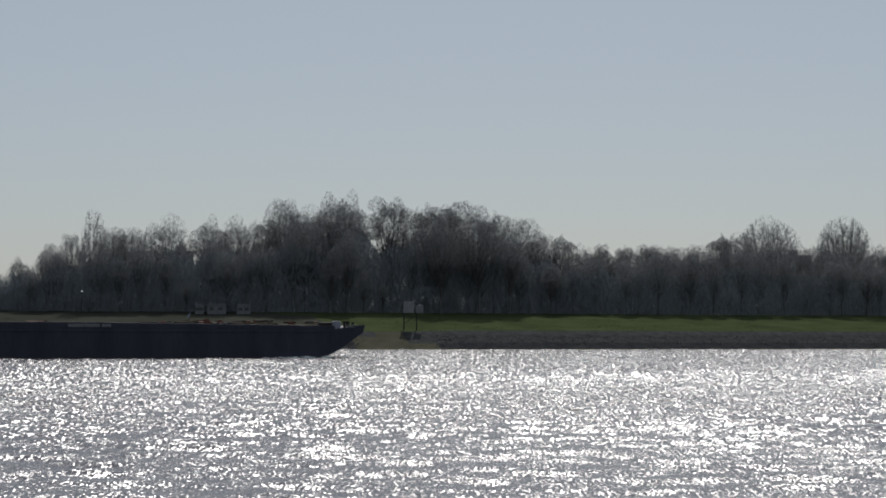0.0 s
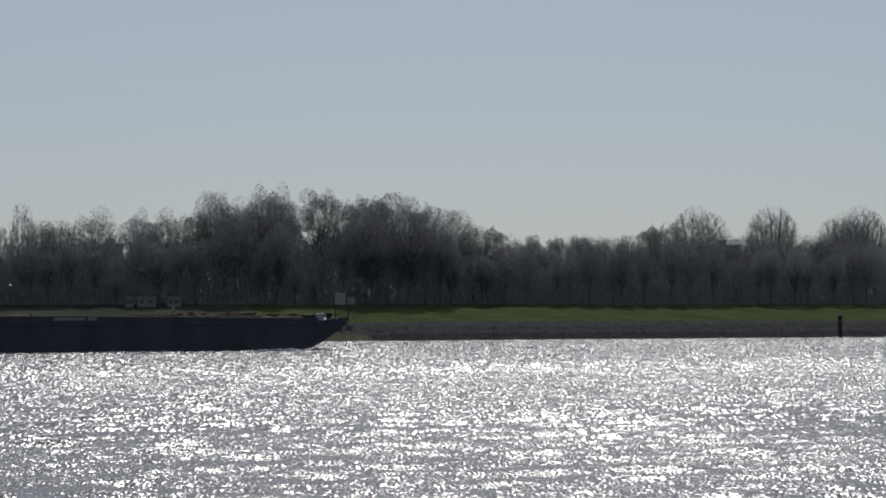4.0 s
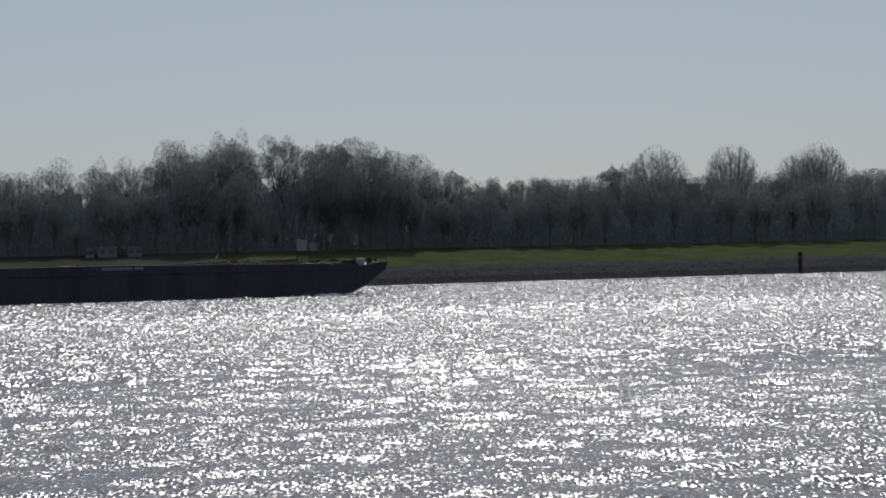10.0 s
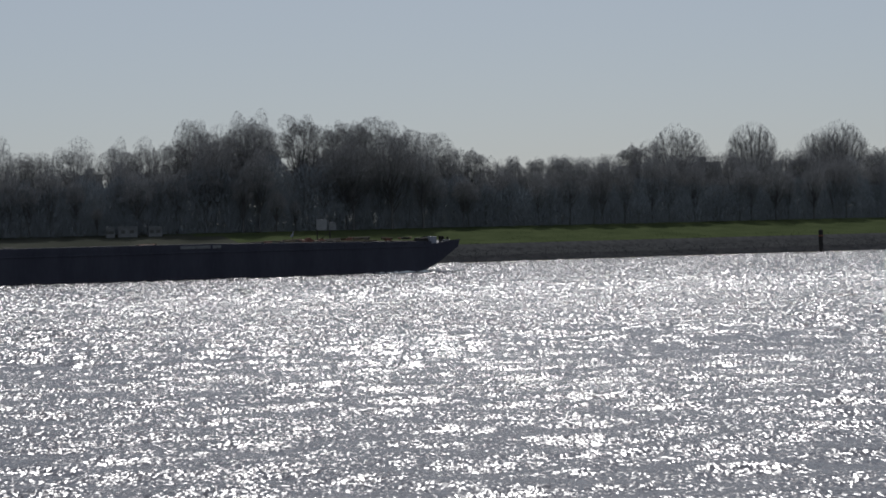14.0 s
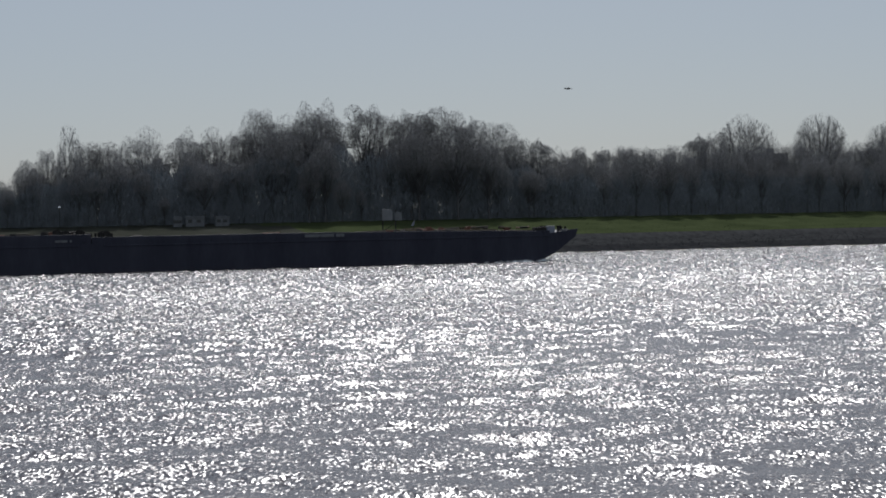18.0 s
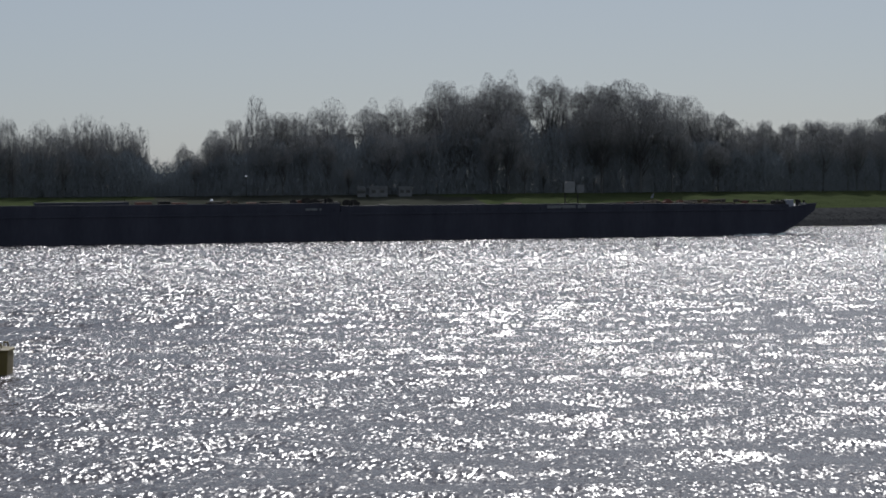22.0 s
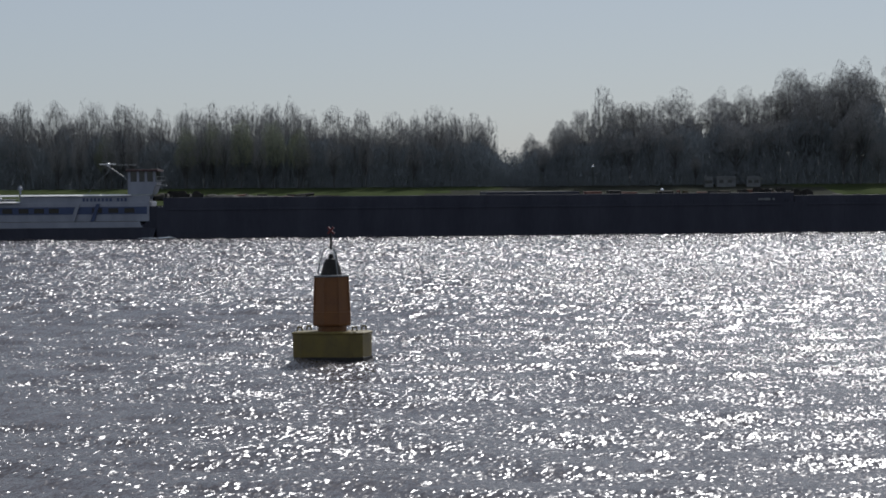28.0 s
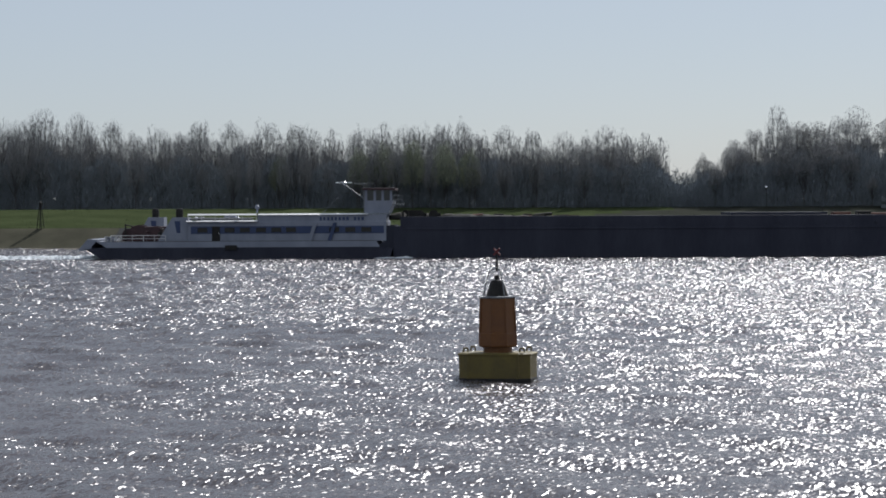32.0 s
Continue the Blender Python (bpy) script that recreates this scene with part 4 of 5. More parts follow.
    lathe(bm, [(0.12, 6.15), (0.12, 6.6), (0.32, 6.7), (0.3, 6.95), (0.12, 7.1)], 12, (-18.8, y0 + 3.0))
    part("dome", bm, M_WHITE, ob, "small white dome")
    # push knees against the barge's stern
    for y in (y0 + 0.8, y0 + B - 2.2):
        bm = bmesh.new()
        prism(bm, [(-2.2, 1.0), (0.3, 0.6), (0.3, 4.3), (-0.9, 4.3), (-0.9, 2.2)], y, y + 1.4)
        part("push_knee", bm, M_HULL, ob, "black steel push knee")
    # funnels on slanted casings
    for y, sx in ((y0 + 1.0, -1.2), (y0 + B - 3.4, -6.2)):
        bm = bmesh.new()
        prism(bm, [(-31.0 + sx, 2.0), (-26.8 + sx, 2.0), (-26.8 + sx, 5.6), (-29.0 + sx, 5.6)], y, y + 2.4)
        c = part("funnel_casing", bm, M_WHITE, ob)
        bm = bmesh.new()
        prism(bm, [(-28.4 + sx, 3.2), (-27.9 + sx, 3.2), (-27.9 + sx, 5.0), (-28.7 + sx, 5.0)], y - 0.03, y)
        part("emblem", bm, M_BLUE, c, "plain blue emblem")
        bm = bmesh.new()
        lathe(bm, [(0.5, 5.6), (0.5, 6.5), (0.42, 6.7), (0.3, 6.72)], 14, (-28.2 + sx, y + 1.2))
        part("funnel", bm, M_DARK, c, "sooty dark funnel")
    # after deck: red winches and a boat crane
    for x, y, s in ((-32.4, y0 + 2.4, 2.4), (-34.6, y0 + 2.8, 2.6), (-36.6, y0 + 5.2, 2.0)):
        winch(ob, x, y, 1.95, M_MAROON, s)
    bm = bmesh.new()
    box(bm, -36.4, -31.0, y0 + 3.6, y0 + 5.6, 2.0, 4.3, 0.1)
    part("engine_hatch", bm, M_MAROON, ob, "red-brown engine hatch")
    bm = bmesh.new()
    rod(bm, (-37.2, y0 + 3.8, 2.0), (-37.2, y0 + 3.8, 4.6), 0.1)
    rod(bm, (-37.2, y0 + 3.8, 4.5), (-34.0, y0 + 3.8, 3.9), 0.08)
    part("deck_crane", bm, M_DARK, ob)
    bm = bmesh.new()
    railing(bm, -38.5, -31.0, y0 + 0.25, 1.95, 0.9)
    part("railing", bm, M_GLINT, ob)
    for o in (wh, *wh.children_recursive):
        for v in o.data.vertices:
            v.co.x += 0.65
            v.co.z -= 0.1
    for o in (mast, *mast.children_recursive):
        for v in o.data.vertices:
            v.co.x += 0.2
            v.co.z -= 0.45

    def level(z):
        return float(np.interp(z, [-2, 0, 1.0, 1.95, 3.05, 4.3, 4.95, 6.0, 9.0, 11.0], [-2, 0, 1.4, 2.15, 3.1, 4.05, 4.7, 5.5, 8.95, 10.9]))

    for o in ob.children_recursive:
        for v in o.data.vertices:
            v.co.x *= 0.925
            v.co.z = level(v.co.z)
    return ob


FORE, AFT, PUSHER = build_fore_barge(), build_aft_barge(), build_pusher()


def foam_patch(name, label, length, width, count, seed, decay):
    """Foam as a scatter of low irregular clods, thinning out aft."""
    g = random.Random(seed)
    v, f = [], []
    for _ in range(count):
        k = g.random() ** decay
        x, y = -length * k, g.gauss(0, 0.5) * width * (0.5 + 0.6 * k)
        r, h = g.uniform(0.15, 0.7) * (1.1 - 0.5 * k), g.uniform(0.04, 0.32) * (1.15 - k)
        o, m = len(v), 7
        for i in range(m):
            a, q = 2 * math.pi * i / m, r * g.uniform(0.6, 1.2)
            v.append((x + q * 1.6 * math.cos(a), y + q * math.sin(a), -0.05))
        v.append((x, y, h))
        f += [(o + i, o + (i + 1) % m, o + m) for i in range(m)]
    ob = raw(name, v, f, M_FOAM)
    return tagged(ob, label, "foam", kind="stuff")


WASH = foam_patch("stern_wash", "white propeller wash behind the push boat", 55, 11, 900, 21, 1.3)
PUSH_FOAM = foam_patch("push_bow_wave", "broken water between barge and push boat", 4, 0.8, 30, 23, 1.0)
BOW = foam_patch("bow_wave", "small broken wave under the barge bow", 9, 1.2, 60, 22, 1.0)


# ---- buoy ----
def block_hull(bm, profile):
    """An oblong block with chamfered corners, turned a little; profile: half widths and heights."""
    rings = []
    for w, z in profile:
        c, d = w - 0.38, w - 0.58
        pts = [(w, -d + 0.2), (w, d - 0.2), (c, d), (-c, d), (-w, d - 0.2), (-w, -d + 0.2), (-c, -d), (c, -d)]
        k, q = math.cos(radians(5)), math.sin(radians(5))
        rings.append([bm.verts.new((x * k - y * q, x * q + y * k, z)) for x, y in pts])
    for a, b in zip(rings, rings[1:]):
        for i in range(8):
            bm.faces.new((a[i], a[(i + 1) % 8], b[(i + 1) % 8], b[i]))
    bm.faces.new(list(reversed(rings[0])))
    bm.faces.new(rings[-1])


def build_buoy():
    ob = empty("buoy", pose(-21.95, 61.35, 0), "yellow and orange steel light buoy riding on the river", "buoy")
    bm = bmesh.new()
    block_hull(bm, [(1.1, -0.9), (1.3, -0.6), (1.31, 0.0), (1.32, 0.93), (1.35, 0.96), (1.35, 1.0), (1.3, 1.04)])
    fl = part("float", bm, M_YELLOW, ob, "scuffed yellow chamfered block float")
    bm = bmesh.new()
    block_hull(bm, [(1.32, -0.35), (1.34, -0.32), (1.34, 0.1), (1.325, 0.13)])
    part("waterline_band", bm, M_DARK, fl, "black weedy waterline")
    for x in (-0.93, 0.93):
        for y in (-0.74, 0.74):
            bm = bmesh.new()
            rod(bm, (x, y, 0.12), (x, y, 0.95), 0.035, seg=6)
            bmesh.ops.rotate(bm, verts=bm.verts, matrix=Matrix.Rotation(radians(4), 3, "Z"))
            part("rib", bm, M_YELLOW, fl)
    for x, y in ((-1.05, -0.5), (1.05, -0.42), (-1.1, 0.42), (1.02, 0.52)):
        bm = bmesh.new()
        rod(bm, (x - 0.09, y, 1.06), (x - 0.07, y, 1.2), 0.03, seg=6)
        rod(bm, (x + 0.09, y, 1.06), (x + 0.07, y, 1.2), 0.03, seg=6)
        rod(bm, (x - 0.08, y, 1.2), (x + 0.08, y, 1.2), 0.03, seg=6)
        part("lifting_lug", bm, M_YELLOW, fl)
    bm = bmesh.new()
    lathe(bm, [(0.56, 0.98), (0.52, 1.0), (0.52, 1.32)], 16)
    part("neck", bm, M_ORANGE, ob)
    bm = bmesh.new()
    lathe(bm, [(0.58, 1.22), (0.71, 1.25), (0.73, 1.3), (0.73, 1.72), (0.69, 1.75), (0.655, 2.4), (0.64, 2.98), (0.6, 3.0)], 8)
    tw = part("tower", bm, M_ORANGE, ob, "orange eight-sided tower")
    for i in range(8):
        a = math.radians(45 * i)
        bm = bmesh.new()
        rod(bm, (0.7 * math.cos(a), 0.7 * math.sin(a), 1.75), (0.645 * math.cos(a), 0.645 * math.sin(a), 3.0), 0.025, seg=6)
        part("edge_bar", bm, M_ORANGE, tw)
    bm = bmesh.new()
    lathe(bm, [(0.62, 2.99), (0.68, 3.0), (0.68, 3.05), (0.6, 3.06)], 8)
    part("top_rim", bm, M_GREY, ob, "pale worn metal rim")
    bm = bmesh.new()
    lathe(bm, [(0.39, 3.05), (0.38, 3.12), (0.26, 3.5), (0.2, 3.62), (0.09, 3.66), (0.08, 3.8), (0.04, 3.82)], 16)
    part("lantern", bm, M_DARK, ob, "dark lantern housing")
    for i in range(3):
        a = math.radians(80 + 120 * i)
        bm = bmesh.new()
        pts = [(0.5, 3.05), (0.42, 3.45), (0.3, 3.85), (0.24, 3.97), (0.12, 4.04), (0.02, 4.06)]
        for (r0, z0), (r1, z1) in zip(pts, pts[1:]):
            rod(bm, (r0 * math.cos(a), r0 * math.sin(a), z0), (r1 * math.cos(a), r1 * math.sin(a), z1), 0.02, seg=6)
        part("cage_hoop", bm, M_GREY, ob)
    bm = bmesh.new()
    rod(bm, (0, 0, 3.98), (0, 0, 4.62), 0.05, 0.03)
    sp = part("topmark_staff", bm, M_DARK, ob)
    for s in (-1, 1):
        bm = bmesh.new()
        box(bm, -0.17, 0.17, -0.025, 0.025, -0.035, 0.035, 0.01)
        bmesh.ops.rotate(bm, verts=bm.verts, matrix=Matrix.Rotation(radians(45 * s), 3, "Y"))
        bmesh.ops.translate(bm, verts=bm.verts, vec=(0, s * 0.02, 4.66))
        part("topmark_bar", bm, M_RED, sp, "red cross-shaped topmark")
    bm = bmesh.new()
    lathe(bm, [(0.035, -8.0), (0.035, -0.85)], 6)
    part("mooring_chain", bm, M_DARK, ob)
    return ob


BUOY = build_buoy()


# ---- far bank ----
def build_stones():
    g = random.Random(11)
    v, f, wet = [], [], []
    for _ in range(13000):
        u = g.uniform(-125, 215)
        m = g.uniform(-0.5, 8.2)
        if abs(u - SANDY_SHIFT + 8) < 7 - 0.8 * m or u < SANDY_SHIFT - 62 - 108:
            continue
        n = shore(u) + m
        c = un(u, n, ground_z(u, n))
        r = g.uniform(0.08, 0.2)
        o = len(v)
        ring = [g.uniform(0.7, 1.25) for _ in range(10)]
        for k in range(5):
            a = 2 * math.pi * k / 5 + g.uniform(-0.2, 0.2)
            v.append(tuple(c + Vector((r * ring[k] * math.cos(a), r * ring[k] * math.sin(a), -0.1))))
        for k in range(5):
            a = 2 * math.pi * k / 5 + 0.5
            v.append(tuple(c + Vector((0.6 * r * ring[5 + k] * math.cos(a), 0.6 * r * ring[5 + k] * math.sin(a), r * g.uniform(0.12, 0.28)))))
        for k in range(5):
            q = (k + 1) % 5
            f += [(o + k, o + q, o + 5 + k), (o + q, o + 5 + q, o + 5 + k)]
        f.append(tuple(o + 5 + k for k in range(5)))
        wet += [1 if m < 3.2 + 1.2 * noise.noise((u * 0.1, 0, 0)) else 0] * 11
    ob = raw("shore_rubble", v, f, M_STONE)
    ob.data.materials.append(M_WET)
    ob.data.polygons.foreach_set("material_index", wet)
    return tagged(ob, "dark rubble stones of the shore revetment", "stones", kind="stuff")


build_stones()


def build_tufts():
    g = random.Random(12)
    v, f = [], []
    for _ in range(5000):
        u, m = g.uniform(-130, 230), 7.5 + 40 * g.random() ** 1.3
        n = shore(u) + m
        c = un(u, n, ground_z(u, n) - 0.03)
        h = g.uniform(0.05, 0.15)
        for k in range(3):
            o = len(v)
            a, w = g.uniform(0, 6.28), g.uniform(0.03, 0.08)
            d, e = Vector((math.cos(a), math.sin(a), 0)) * w, Vector((g.gauss(0, 0.12), g.gauss(0, 0.12), h))
            v += [tuple(c + d), tuple(c - d), tuple(c + e)]
            f.append((o, o + 1, o + 2))
    ob = raw("grass_tufts", v, f, M_GRASS)
    return tagged(ob, "tufts of green meadow grass", "grass", kind="stuff")


build_tufts()


def build_thicket():
    """Brushwood filling the wood's floor, higher under higher trees."""
    g = random.Random(13)
    rows = HILL + LOWWOOD + POPLARS + [(-14.25, 1.15), (-13.7, 1.15)]
    rise = []
    for i in range(640):
        a = -40 + i * 0.1
        k = math.tan(radians(height_at(rows, a))) / math.cos(radians(a + BANK))
        rise.append((k, 1 + 0.35 * noise.noise((a * 1.7, 0.0, 2.0))))

    def under(a, n, share):
        k, uneven = rise[int((a + 40) * 10)]
        return (6.0 + n * k - GZ) * share * uneven

    v, f = [], []
    for _ in range(200000):
        a = g.uniform(-38, 23)
        c = on_ray(a, g.uniform(347, 392)) + Vector((0, 0, GZ))
        z = under(a, 365, 0.5) * g.random() ** (1.3 if g.random() < 0.65 else 5)
        p = c + Vector((0, 0, z))
        q = p + Vector((g.gauss(0, 0.5), g.gauss(0, 0.5), g.uniform(0.3, 1.1)))
        x = Vector((g.gauss(0, 1), g.gauss(0, 1), 0)).normalized() * 0.05
        o = len(v)
        v += [tuple(p - x), tuple(p + x), tuple(q)]
        f.append((o, o + 1, o + 2))
    for _ in range(210000):
        a = g.uniform(-38, 23)
        c = on_ray(a, g.uniform(346.5, 353)) + Vector((0, 0, GZ))
        p = c + Vector((0, 0, under(a, 349, 0.56) * g.random() ** 1.15 - 0.2))
        q = p + Vector((g.gauss(0, 0.35), g.gauss(0, 0.35), g.uniform(0.5, 1.5)))
        x = Vector((g.gauss(0, 1), g.gauss(0, 1), g.gauss(0, 0.5))).normalized() * 0.04
        o = len(v)
        v += [tuple(p - x), tuple(p + x), tuple(q)]
        f.append((o, o + 1, o + 2))
    for _ in range(95000):
        a = g.uniform(-38, 23)
        c = on_ray(a, g.uniform(390, 402)) + Vector((0, 0, GZ))
        p = c + Vector((0, 0, under(a, 396, 0.6) * g.random() ** 1.1 - 0.2))
        q = p + Vector((g.gauss(0, 0.6), g.gauss(0, 0.6), g.uniform(0.5, 1.6)))
        x = Vector((g.gauss(0, 1), g.gauss(0, 1), g.gauss(0, 0.5))).normalized() * 0.24
        o = len(v)
        v += [tuple(p - x), tuple(p + x), tuple(q)]
        f.append((o, o + 1, o + 2))
    ob = raw("brushwood", v, f, M_SHADE_TWIG)
    return tagged(ob, "bluish grey brushwood between the trees", "brushwood", kind="stuff")


build_thicket()


def build_sign():
    p = on_ray(-1.06, 313.5)
    z = ground_z(p.dot(U2), p.dot(N2))
    ob = empty("shipping_sign", Matrix.Translation(p + Vector((0, 0, z))) @ Matrix.Rotation(radians(-3), 4, "Z"), "pale boards on two posts above the shore", "sign")
    for x in (-1.0, 1.3):
        bm = bmesh.new()
        rod(bm, (x, 0, -0.4), (x, 0, 4.9), 0.11, seg=8)
        part("post", bm, M_DARK, ob)
    for x0, x1, z0, z1 in ((-1.1, 0.8, 3.1, 5.1), (1.2, 2.5, 3.1, 4.5)):
        bm = bmesh.new()
        box(bm, x0, x1, -0.2, -0.12, z0, z1, 0.02)
        b = part("board", bm, M_GREY if x0 < 0 else M_PLATE, ob, "weathered grey board")
        bm = bmesh.new()
        box(bm, x0, x1, -0.118, -0.08, (z0 + z1) / 2 - 0.04, (z0 + z1) / 2 + 0.04)
        part("batten", bm, M_DARK, b)
    bm = bmesh.new()
    rod(bm, (-1.0, 0.02, 1.2), (1.3, 0.02, 2.6), 0.05, seg=6)
    part("brace", bm, M_DARK, ob)
    return ob


build_sign()


def build_pile(az, n, top, label):
    p = on_ray(az, n)
    ob = empty("mooring_pile", Matrix.Translation(p), label, "pile")
    bm = bmesh.new()
    lathe(bm, [(0.42, -3.5), (0.42, top - 0.5), (0.44, top - 0.48), (0.44, top - 0.1), (0.36, top)], 14)
    part("shaft", bm, M_DARK, ob)
    bm = bmesh.new()
    lathe(bm, [(0.46, top - 1.3), (0.5, top - 1.28), (0.5, top - 1.0), (0.46, top - 0.98)], 14)
    part("collar", bm, M_RUST, ob)
    bm = bmesh.new()
    rod(bm, (0, 0, top - 0.02), (0, 0, top + 0.35), 0.06, 0.05)
    part("lamp", bm, M_GREY, ob)
    return ob


build_pile(14.55, shore(190) - 0.6, 4.2, "dark mooring pile standing in the shallows")


def build_beacon():
    p = on_ray(-34.0, 299.0)
    z = ground_z(p.dot(U2), p.dot(N2))
    ob = empty("shore_beacon", Matrix.Translation(p + Vector((0, 0, z))), "dark lattice beacon on the shore", "beacon")
    for x, y in ((-0.45, -0.45), (0.45, -0.45), (0.45, 0.45), (-0.45, 0.45)):
        bm = bmesh.new()
        rod(bm, (x, y, -0.3), (x * 0.3, y * 0.3, 3.9), 0.07, seg=6)
        part("leg", bm, M_DARK, ob)
    for k in range(4):
        bm = bmesh.new()
        s = 0.45 * (1 - 0.7 * (0.5 + k) / 4.3)
        box(bm, -s, s, -s, s, 0.6 + k * 0.9, 0.66 + k * 0.9)
        part("stage", bm, M_DARK, ob)
    bm = bmesh.new()
    lathe(bm, [(0.28, 3.85), (0.3, 4.4), (0.1, 4.55)], 12)
    part("lantern", bm, M_DARK, ob)
    return ob


build_beacon()


def build_cabin(az, n, w, h, label):
    p = on_ray(az, n)
    ob = empty("cabin", Matrix.Translation(p + Vector((0, 0, ground_z(p.dot(U2), p.dot(N2)) - 0.1))) @ Matrix.Rotation(radians(10), 4, "Z"), label, "cabin", "cabins at the wood's edge")
    bm = bmesh.new()
    box(bm, -w / 2, w / 2, -1.2, 1.2, 0, h, 0.06)
    part("body", bm, M_PLATE, ob)
    bm = bmesh.new()
    prism(bm, [(-w / 2 - 0.15, h), (w / 2 + 0.15, h), (w / 2 - 0.1, h + 0.35), (-w / 2 + 0.1, h + 0.35)], -1.35, 1.35)
    part("roof", bm, M_PLATE, ob)
    for x in (-w * 0.25, w * 0.2):
        bm = bmesh.new()
        box(bm, x - 0.4, x + 0.4, -1.24, -1.2, h * 0.45, h * 0.8)
        part("window", bm, M_GLASS, ob)
    return ob


build_cabin(-7.68, 343, 1.6, 1.6, "small pale cabin at the foot of the wood")
build_cabin(-7.15, 343, 3.6, 1.7, "long pale caravan at the foot of the wood")
build_cabin(-6.3, 343, 2.6, 1.6, "pale caravan at the foot of the wood")


M_CONCRETE = mat("weathered_concrete", (0.2, 0.2, 0.2), (0.26, 0.26, 0.255), 0.9, 0.4, 4.0, spec=0.1)


def build_block(az, n, width, top, depth, label, storeys):
    p = on_ray(az, n)
    ob = empty("building", Matrix.Translation(p + Vector((0, 0, GZ - 0.2))) @ Matrix.Rotation(radians(BANK), 4, "Z"), label, "building")
    h = top - GZ
    bm = bmesh.new()
    box(bm, -width / 2, width / 2, -depth / 2, depth / 2, 0, h)
    wall = part("wall", bm, M_CONCRETE, ob)
    bm = bmesh.new()
    box(bm, -width / 2 - 0.3, width / 2 + 0.3, -depth / 2 - 0.3, depth / 2 + 0.3, h, h + 0.5)
    part("roof", bm, M_CONCRETE, ob)
    bm = bmesh.new()
    box(bm, -1.2, 0.9, -1, 1, h + 0.5, h + 2.0)
    part("stair_head", bm, M_CONCRETE, ob)
    for k in range(storeys):
        z = h * (k + 0.35) / storeys
        for i in range(max(2, int(width / 3))):
            x = -width / 2 + 1.5 + i * 3.0
            if x > width / 2 - 0.8:
                break
            bm = bmesh.new()
            box(bm, x - 0.6, x + 0.6, -depth / 2 - 0.05, -depth / 2, z, z + 1.3)
            part("window", bm, M_GLASS, wall)
    return ob


_p = on_ray(-8.27, 470)
build_block(-8.27, 470, 5.2, 6 + _p.length * math.tan(radians(1.92)), 9, "dark flat-roofed tower behind the trees", 7)
_p = on_ray(10.95, 470)
build_block(10.95, 470, 6.5, 6 + _p.length * math.tan(radians(1.88)), 10, "dark flat-roofed building above the low wood", 6)


# metal ball on a pole, added in place of a small sun glint
def build_glint_post():
    p = on_ray(-11.3, 344)
    ob = empty("path_lamp", Matrix.Translation(p + Vector((0, 0, GZ))), "bright metal ball on a thin post, in place of a sun glint at the wood's edge", "lamp")
    bm = bmesh.new()
    rod(bm, (0, 0, -0.2), (0, 0, 3.5), 0.05, 0.04)
    part("pole", bm, M_DARK, ob)
    bm = bmesh.new()
    bmesh.ops.create_uvsphere(bm, u_segments=12, v_segments=8, radius=0.32, matrix=Matrix.Translation((0, 0, 3.6)))
    part("head", bm, M_BALL_METAL, ob, "bright metal ball that glints")
    return ob


build_glint_post()


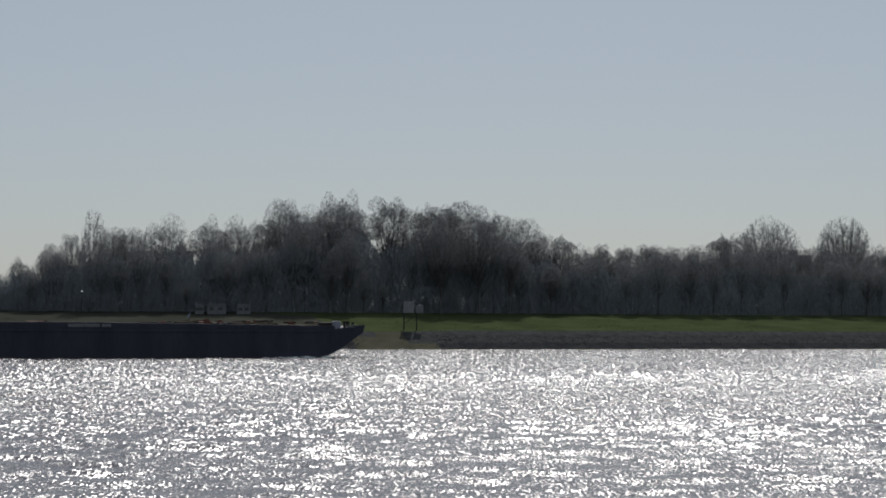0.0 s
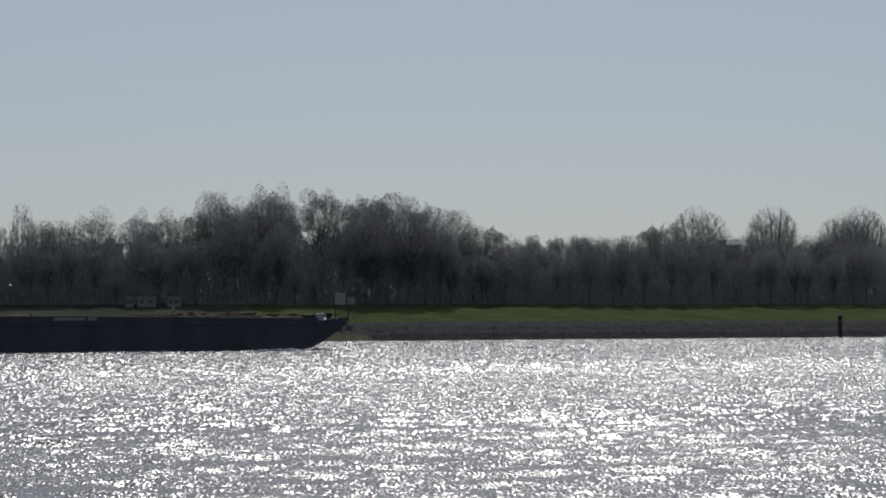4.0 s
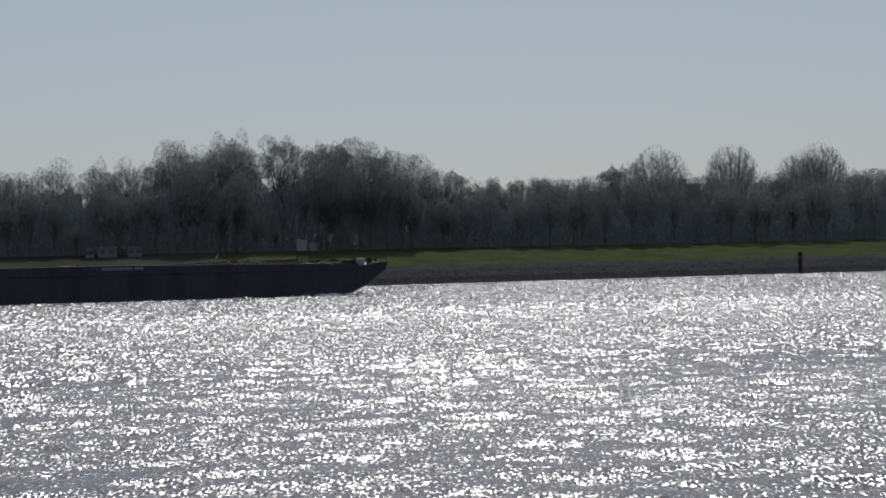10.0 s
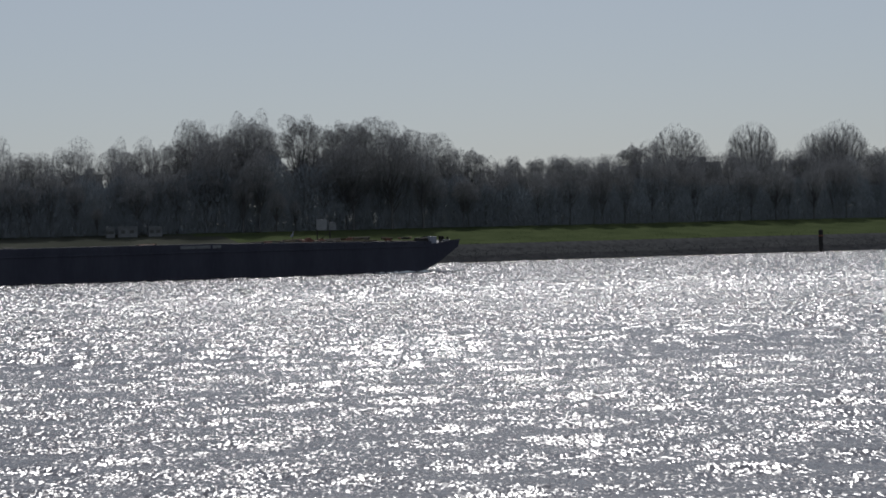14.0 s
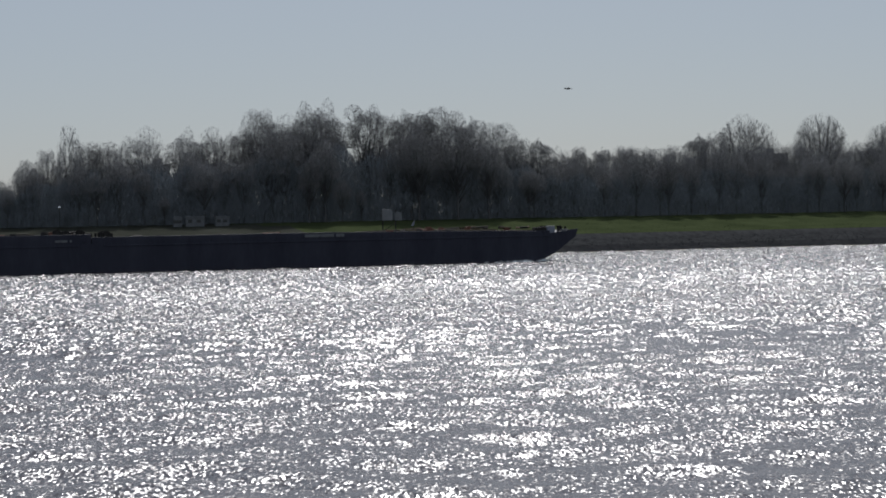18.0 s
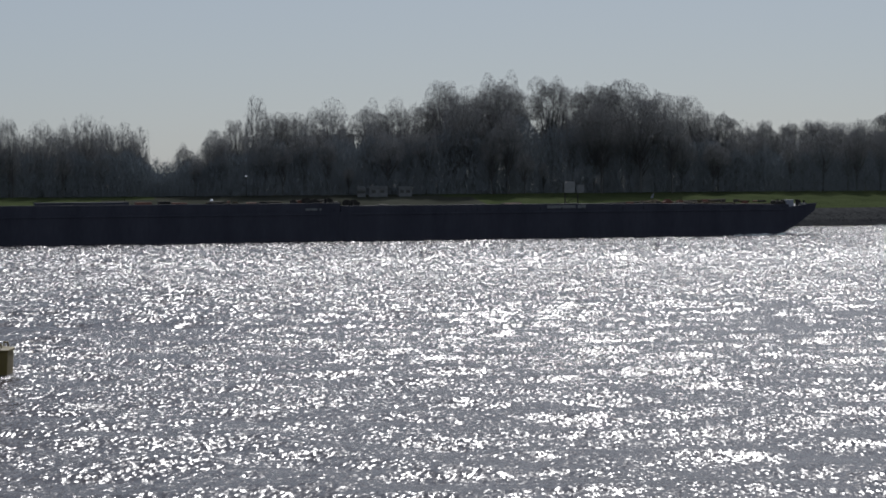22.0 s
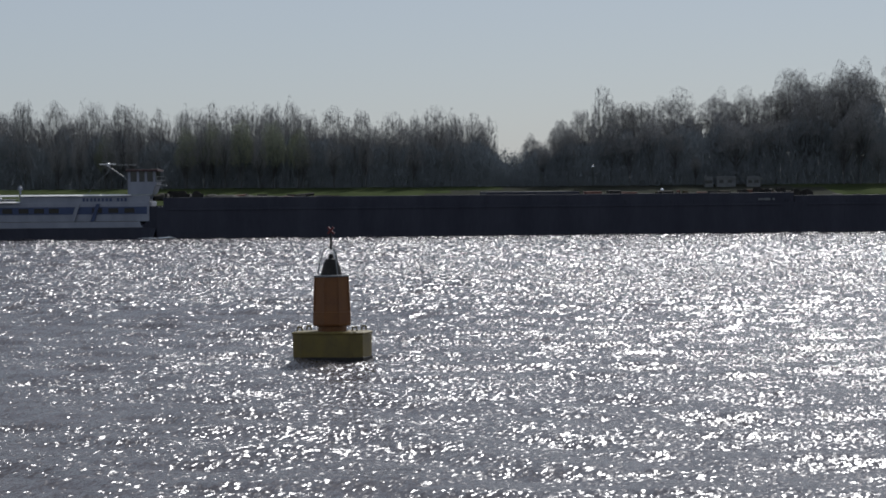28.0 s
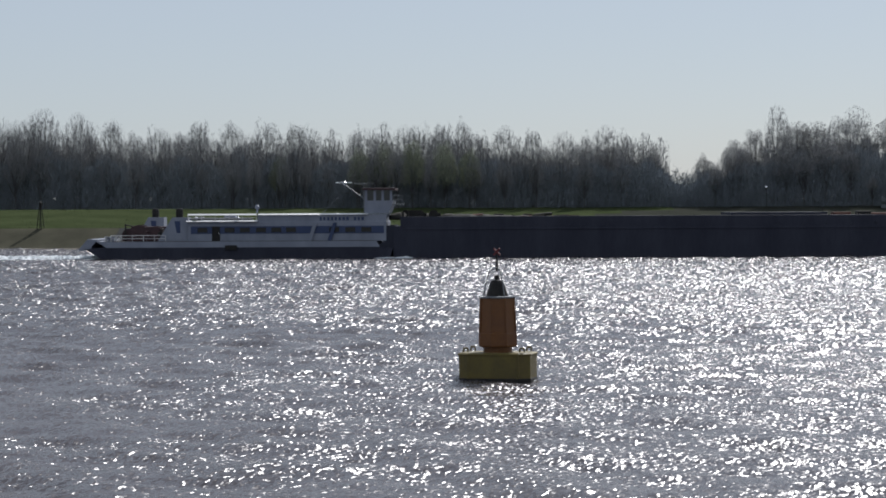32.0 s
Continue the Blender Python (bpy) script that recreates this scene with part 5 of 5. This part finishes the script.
# ---- bird ----
def build_bird():
    ob = empty("bird", pose(30, 70, 9), "small dark bird flying over the river", "bird")
    bm = bmesh.new()
    bmesh.ops.create_uvsphere(bm, u_segments=12, v_segments=8, radius=0.5, matrix=Matrix.Diagonal((0.36, 0.13, 0.12, 1)))
    body = part("body", bm, M_GREY, ob)
    bm = bmesh.new()
    bmesh.ops.create_uvsphere(bm, u_segments=10, v_segments=6, radius=0.055, matrix=Matrix.Translation((-0.2, 0, 0.03)))
    rod(bm, (-0.24, 0, 0.03), (-0.32, 0, 0.02), 0.02, 0.004, 6)
    part("head", bm, M_DARK, body)
    bm = bmesh.new()
    prism(bm, [(0.15, -0.01), (0.34, -0.015), (0.34, 0.005), (0.15, 0.02)], -0.05, 0.05)
    part("tail", bm, M_DARK, body)
    wings = []
    for s in (-1, 1):
        bm = bmesh.new()
        vs = [bm.verts.new(c) for c in ((-0.1, 0, 0.02), (0.1, 0, 0.02), (0.12, s * 0.25, 0.03), (0.06, s * 0.42, 0.02), (-0.06, s * 0.25, 0.04))]
        face = bm.faces.new(vs if s > 0 else list(reversed(vs)))
        ext = bmesh.ops.extrude_face_region(bm, geom=[face])
        bmesh.ops.translate(bm, verts=[q for q in ext["geom"] if isinstance(q, bmesh.types.BMVert)], vec=(0, 0, 0.015))
        wings.append(part("wing", bm, M_DARK, ob))
    for o in ob.children_recursive:
        for v in o.data.vertices:
            v.co *= 0.22
    return ob, wings


BIRD, WINGS = build_bird()


def motions():
    times = [0, 4, 8, 12, 16, 17, 18.5, 20, 21.5, 23, 24.5, 26, 28, 30, 32]
    for ob, back, side in ((FORE, 0.0, 0), (AFT, 70.04, 0), (PUSHER, 153.2, 0), (WASH, 152.4 + 39.0, 6.0), (BOW, 5.0, 0.0), (PUSH_FOAM, 151.3, -1.0)):
        walk(ob, [(t, course(t, back) @ pose(0, side, 0)) for t in times])
    # the water drifts down the river
    walk(build_water_ob, [(t, Matrix.Translation(-U2 * 0.9 * t)) for t in (0, 8, 16, 24, 32)])
    rows = []
    for i in range(41):
        t = 0.8 * i
        rows.append((t, pose(-21.95 + 0.12 * math.sin(t * 0.5), 61.35, 0.05 * math.sin(t * 1.9) - 0.14, 1.6 * math.sin(t * 1.3), 0.8 + 1.8 * math.sin(t * 1.7 + 1), 4 * math.sin(t * 0.4))))
    walk(BUOY, rows)
    # the bird crosses from right to left, climbing
    rows = []
    for t in (0.0, 17.0, 17.5, 18.0, 18.5, 19.0, 20.0, 32.0):
        k = min(max(t, 17.0), 20.0) - 18.0
        rows.append((t, pose(2.47 - 13.7 * k, 30.0, 8.16 + 2.1 * k, 0, 0, 0)))
    walk(BIRD, rows)
    for w, s in zip(WINGS, (-1, 1)):
        walk(w, [(0, pose(0, 0, 0, 20 * s))] + [(17 + 0.1 * i, pose(0, 0, 0, s * 28 * math.sin(i * 1.9))) for i in range(31)] + [(32, pose(0, 0, 0, 20 * s))])


motions()
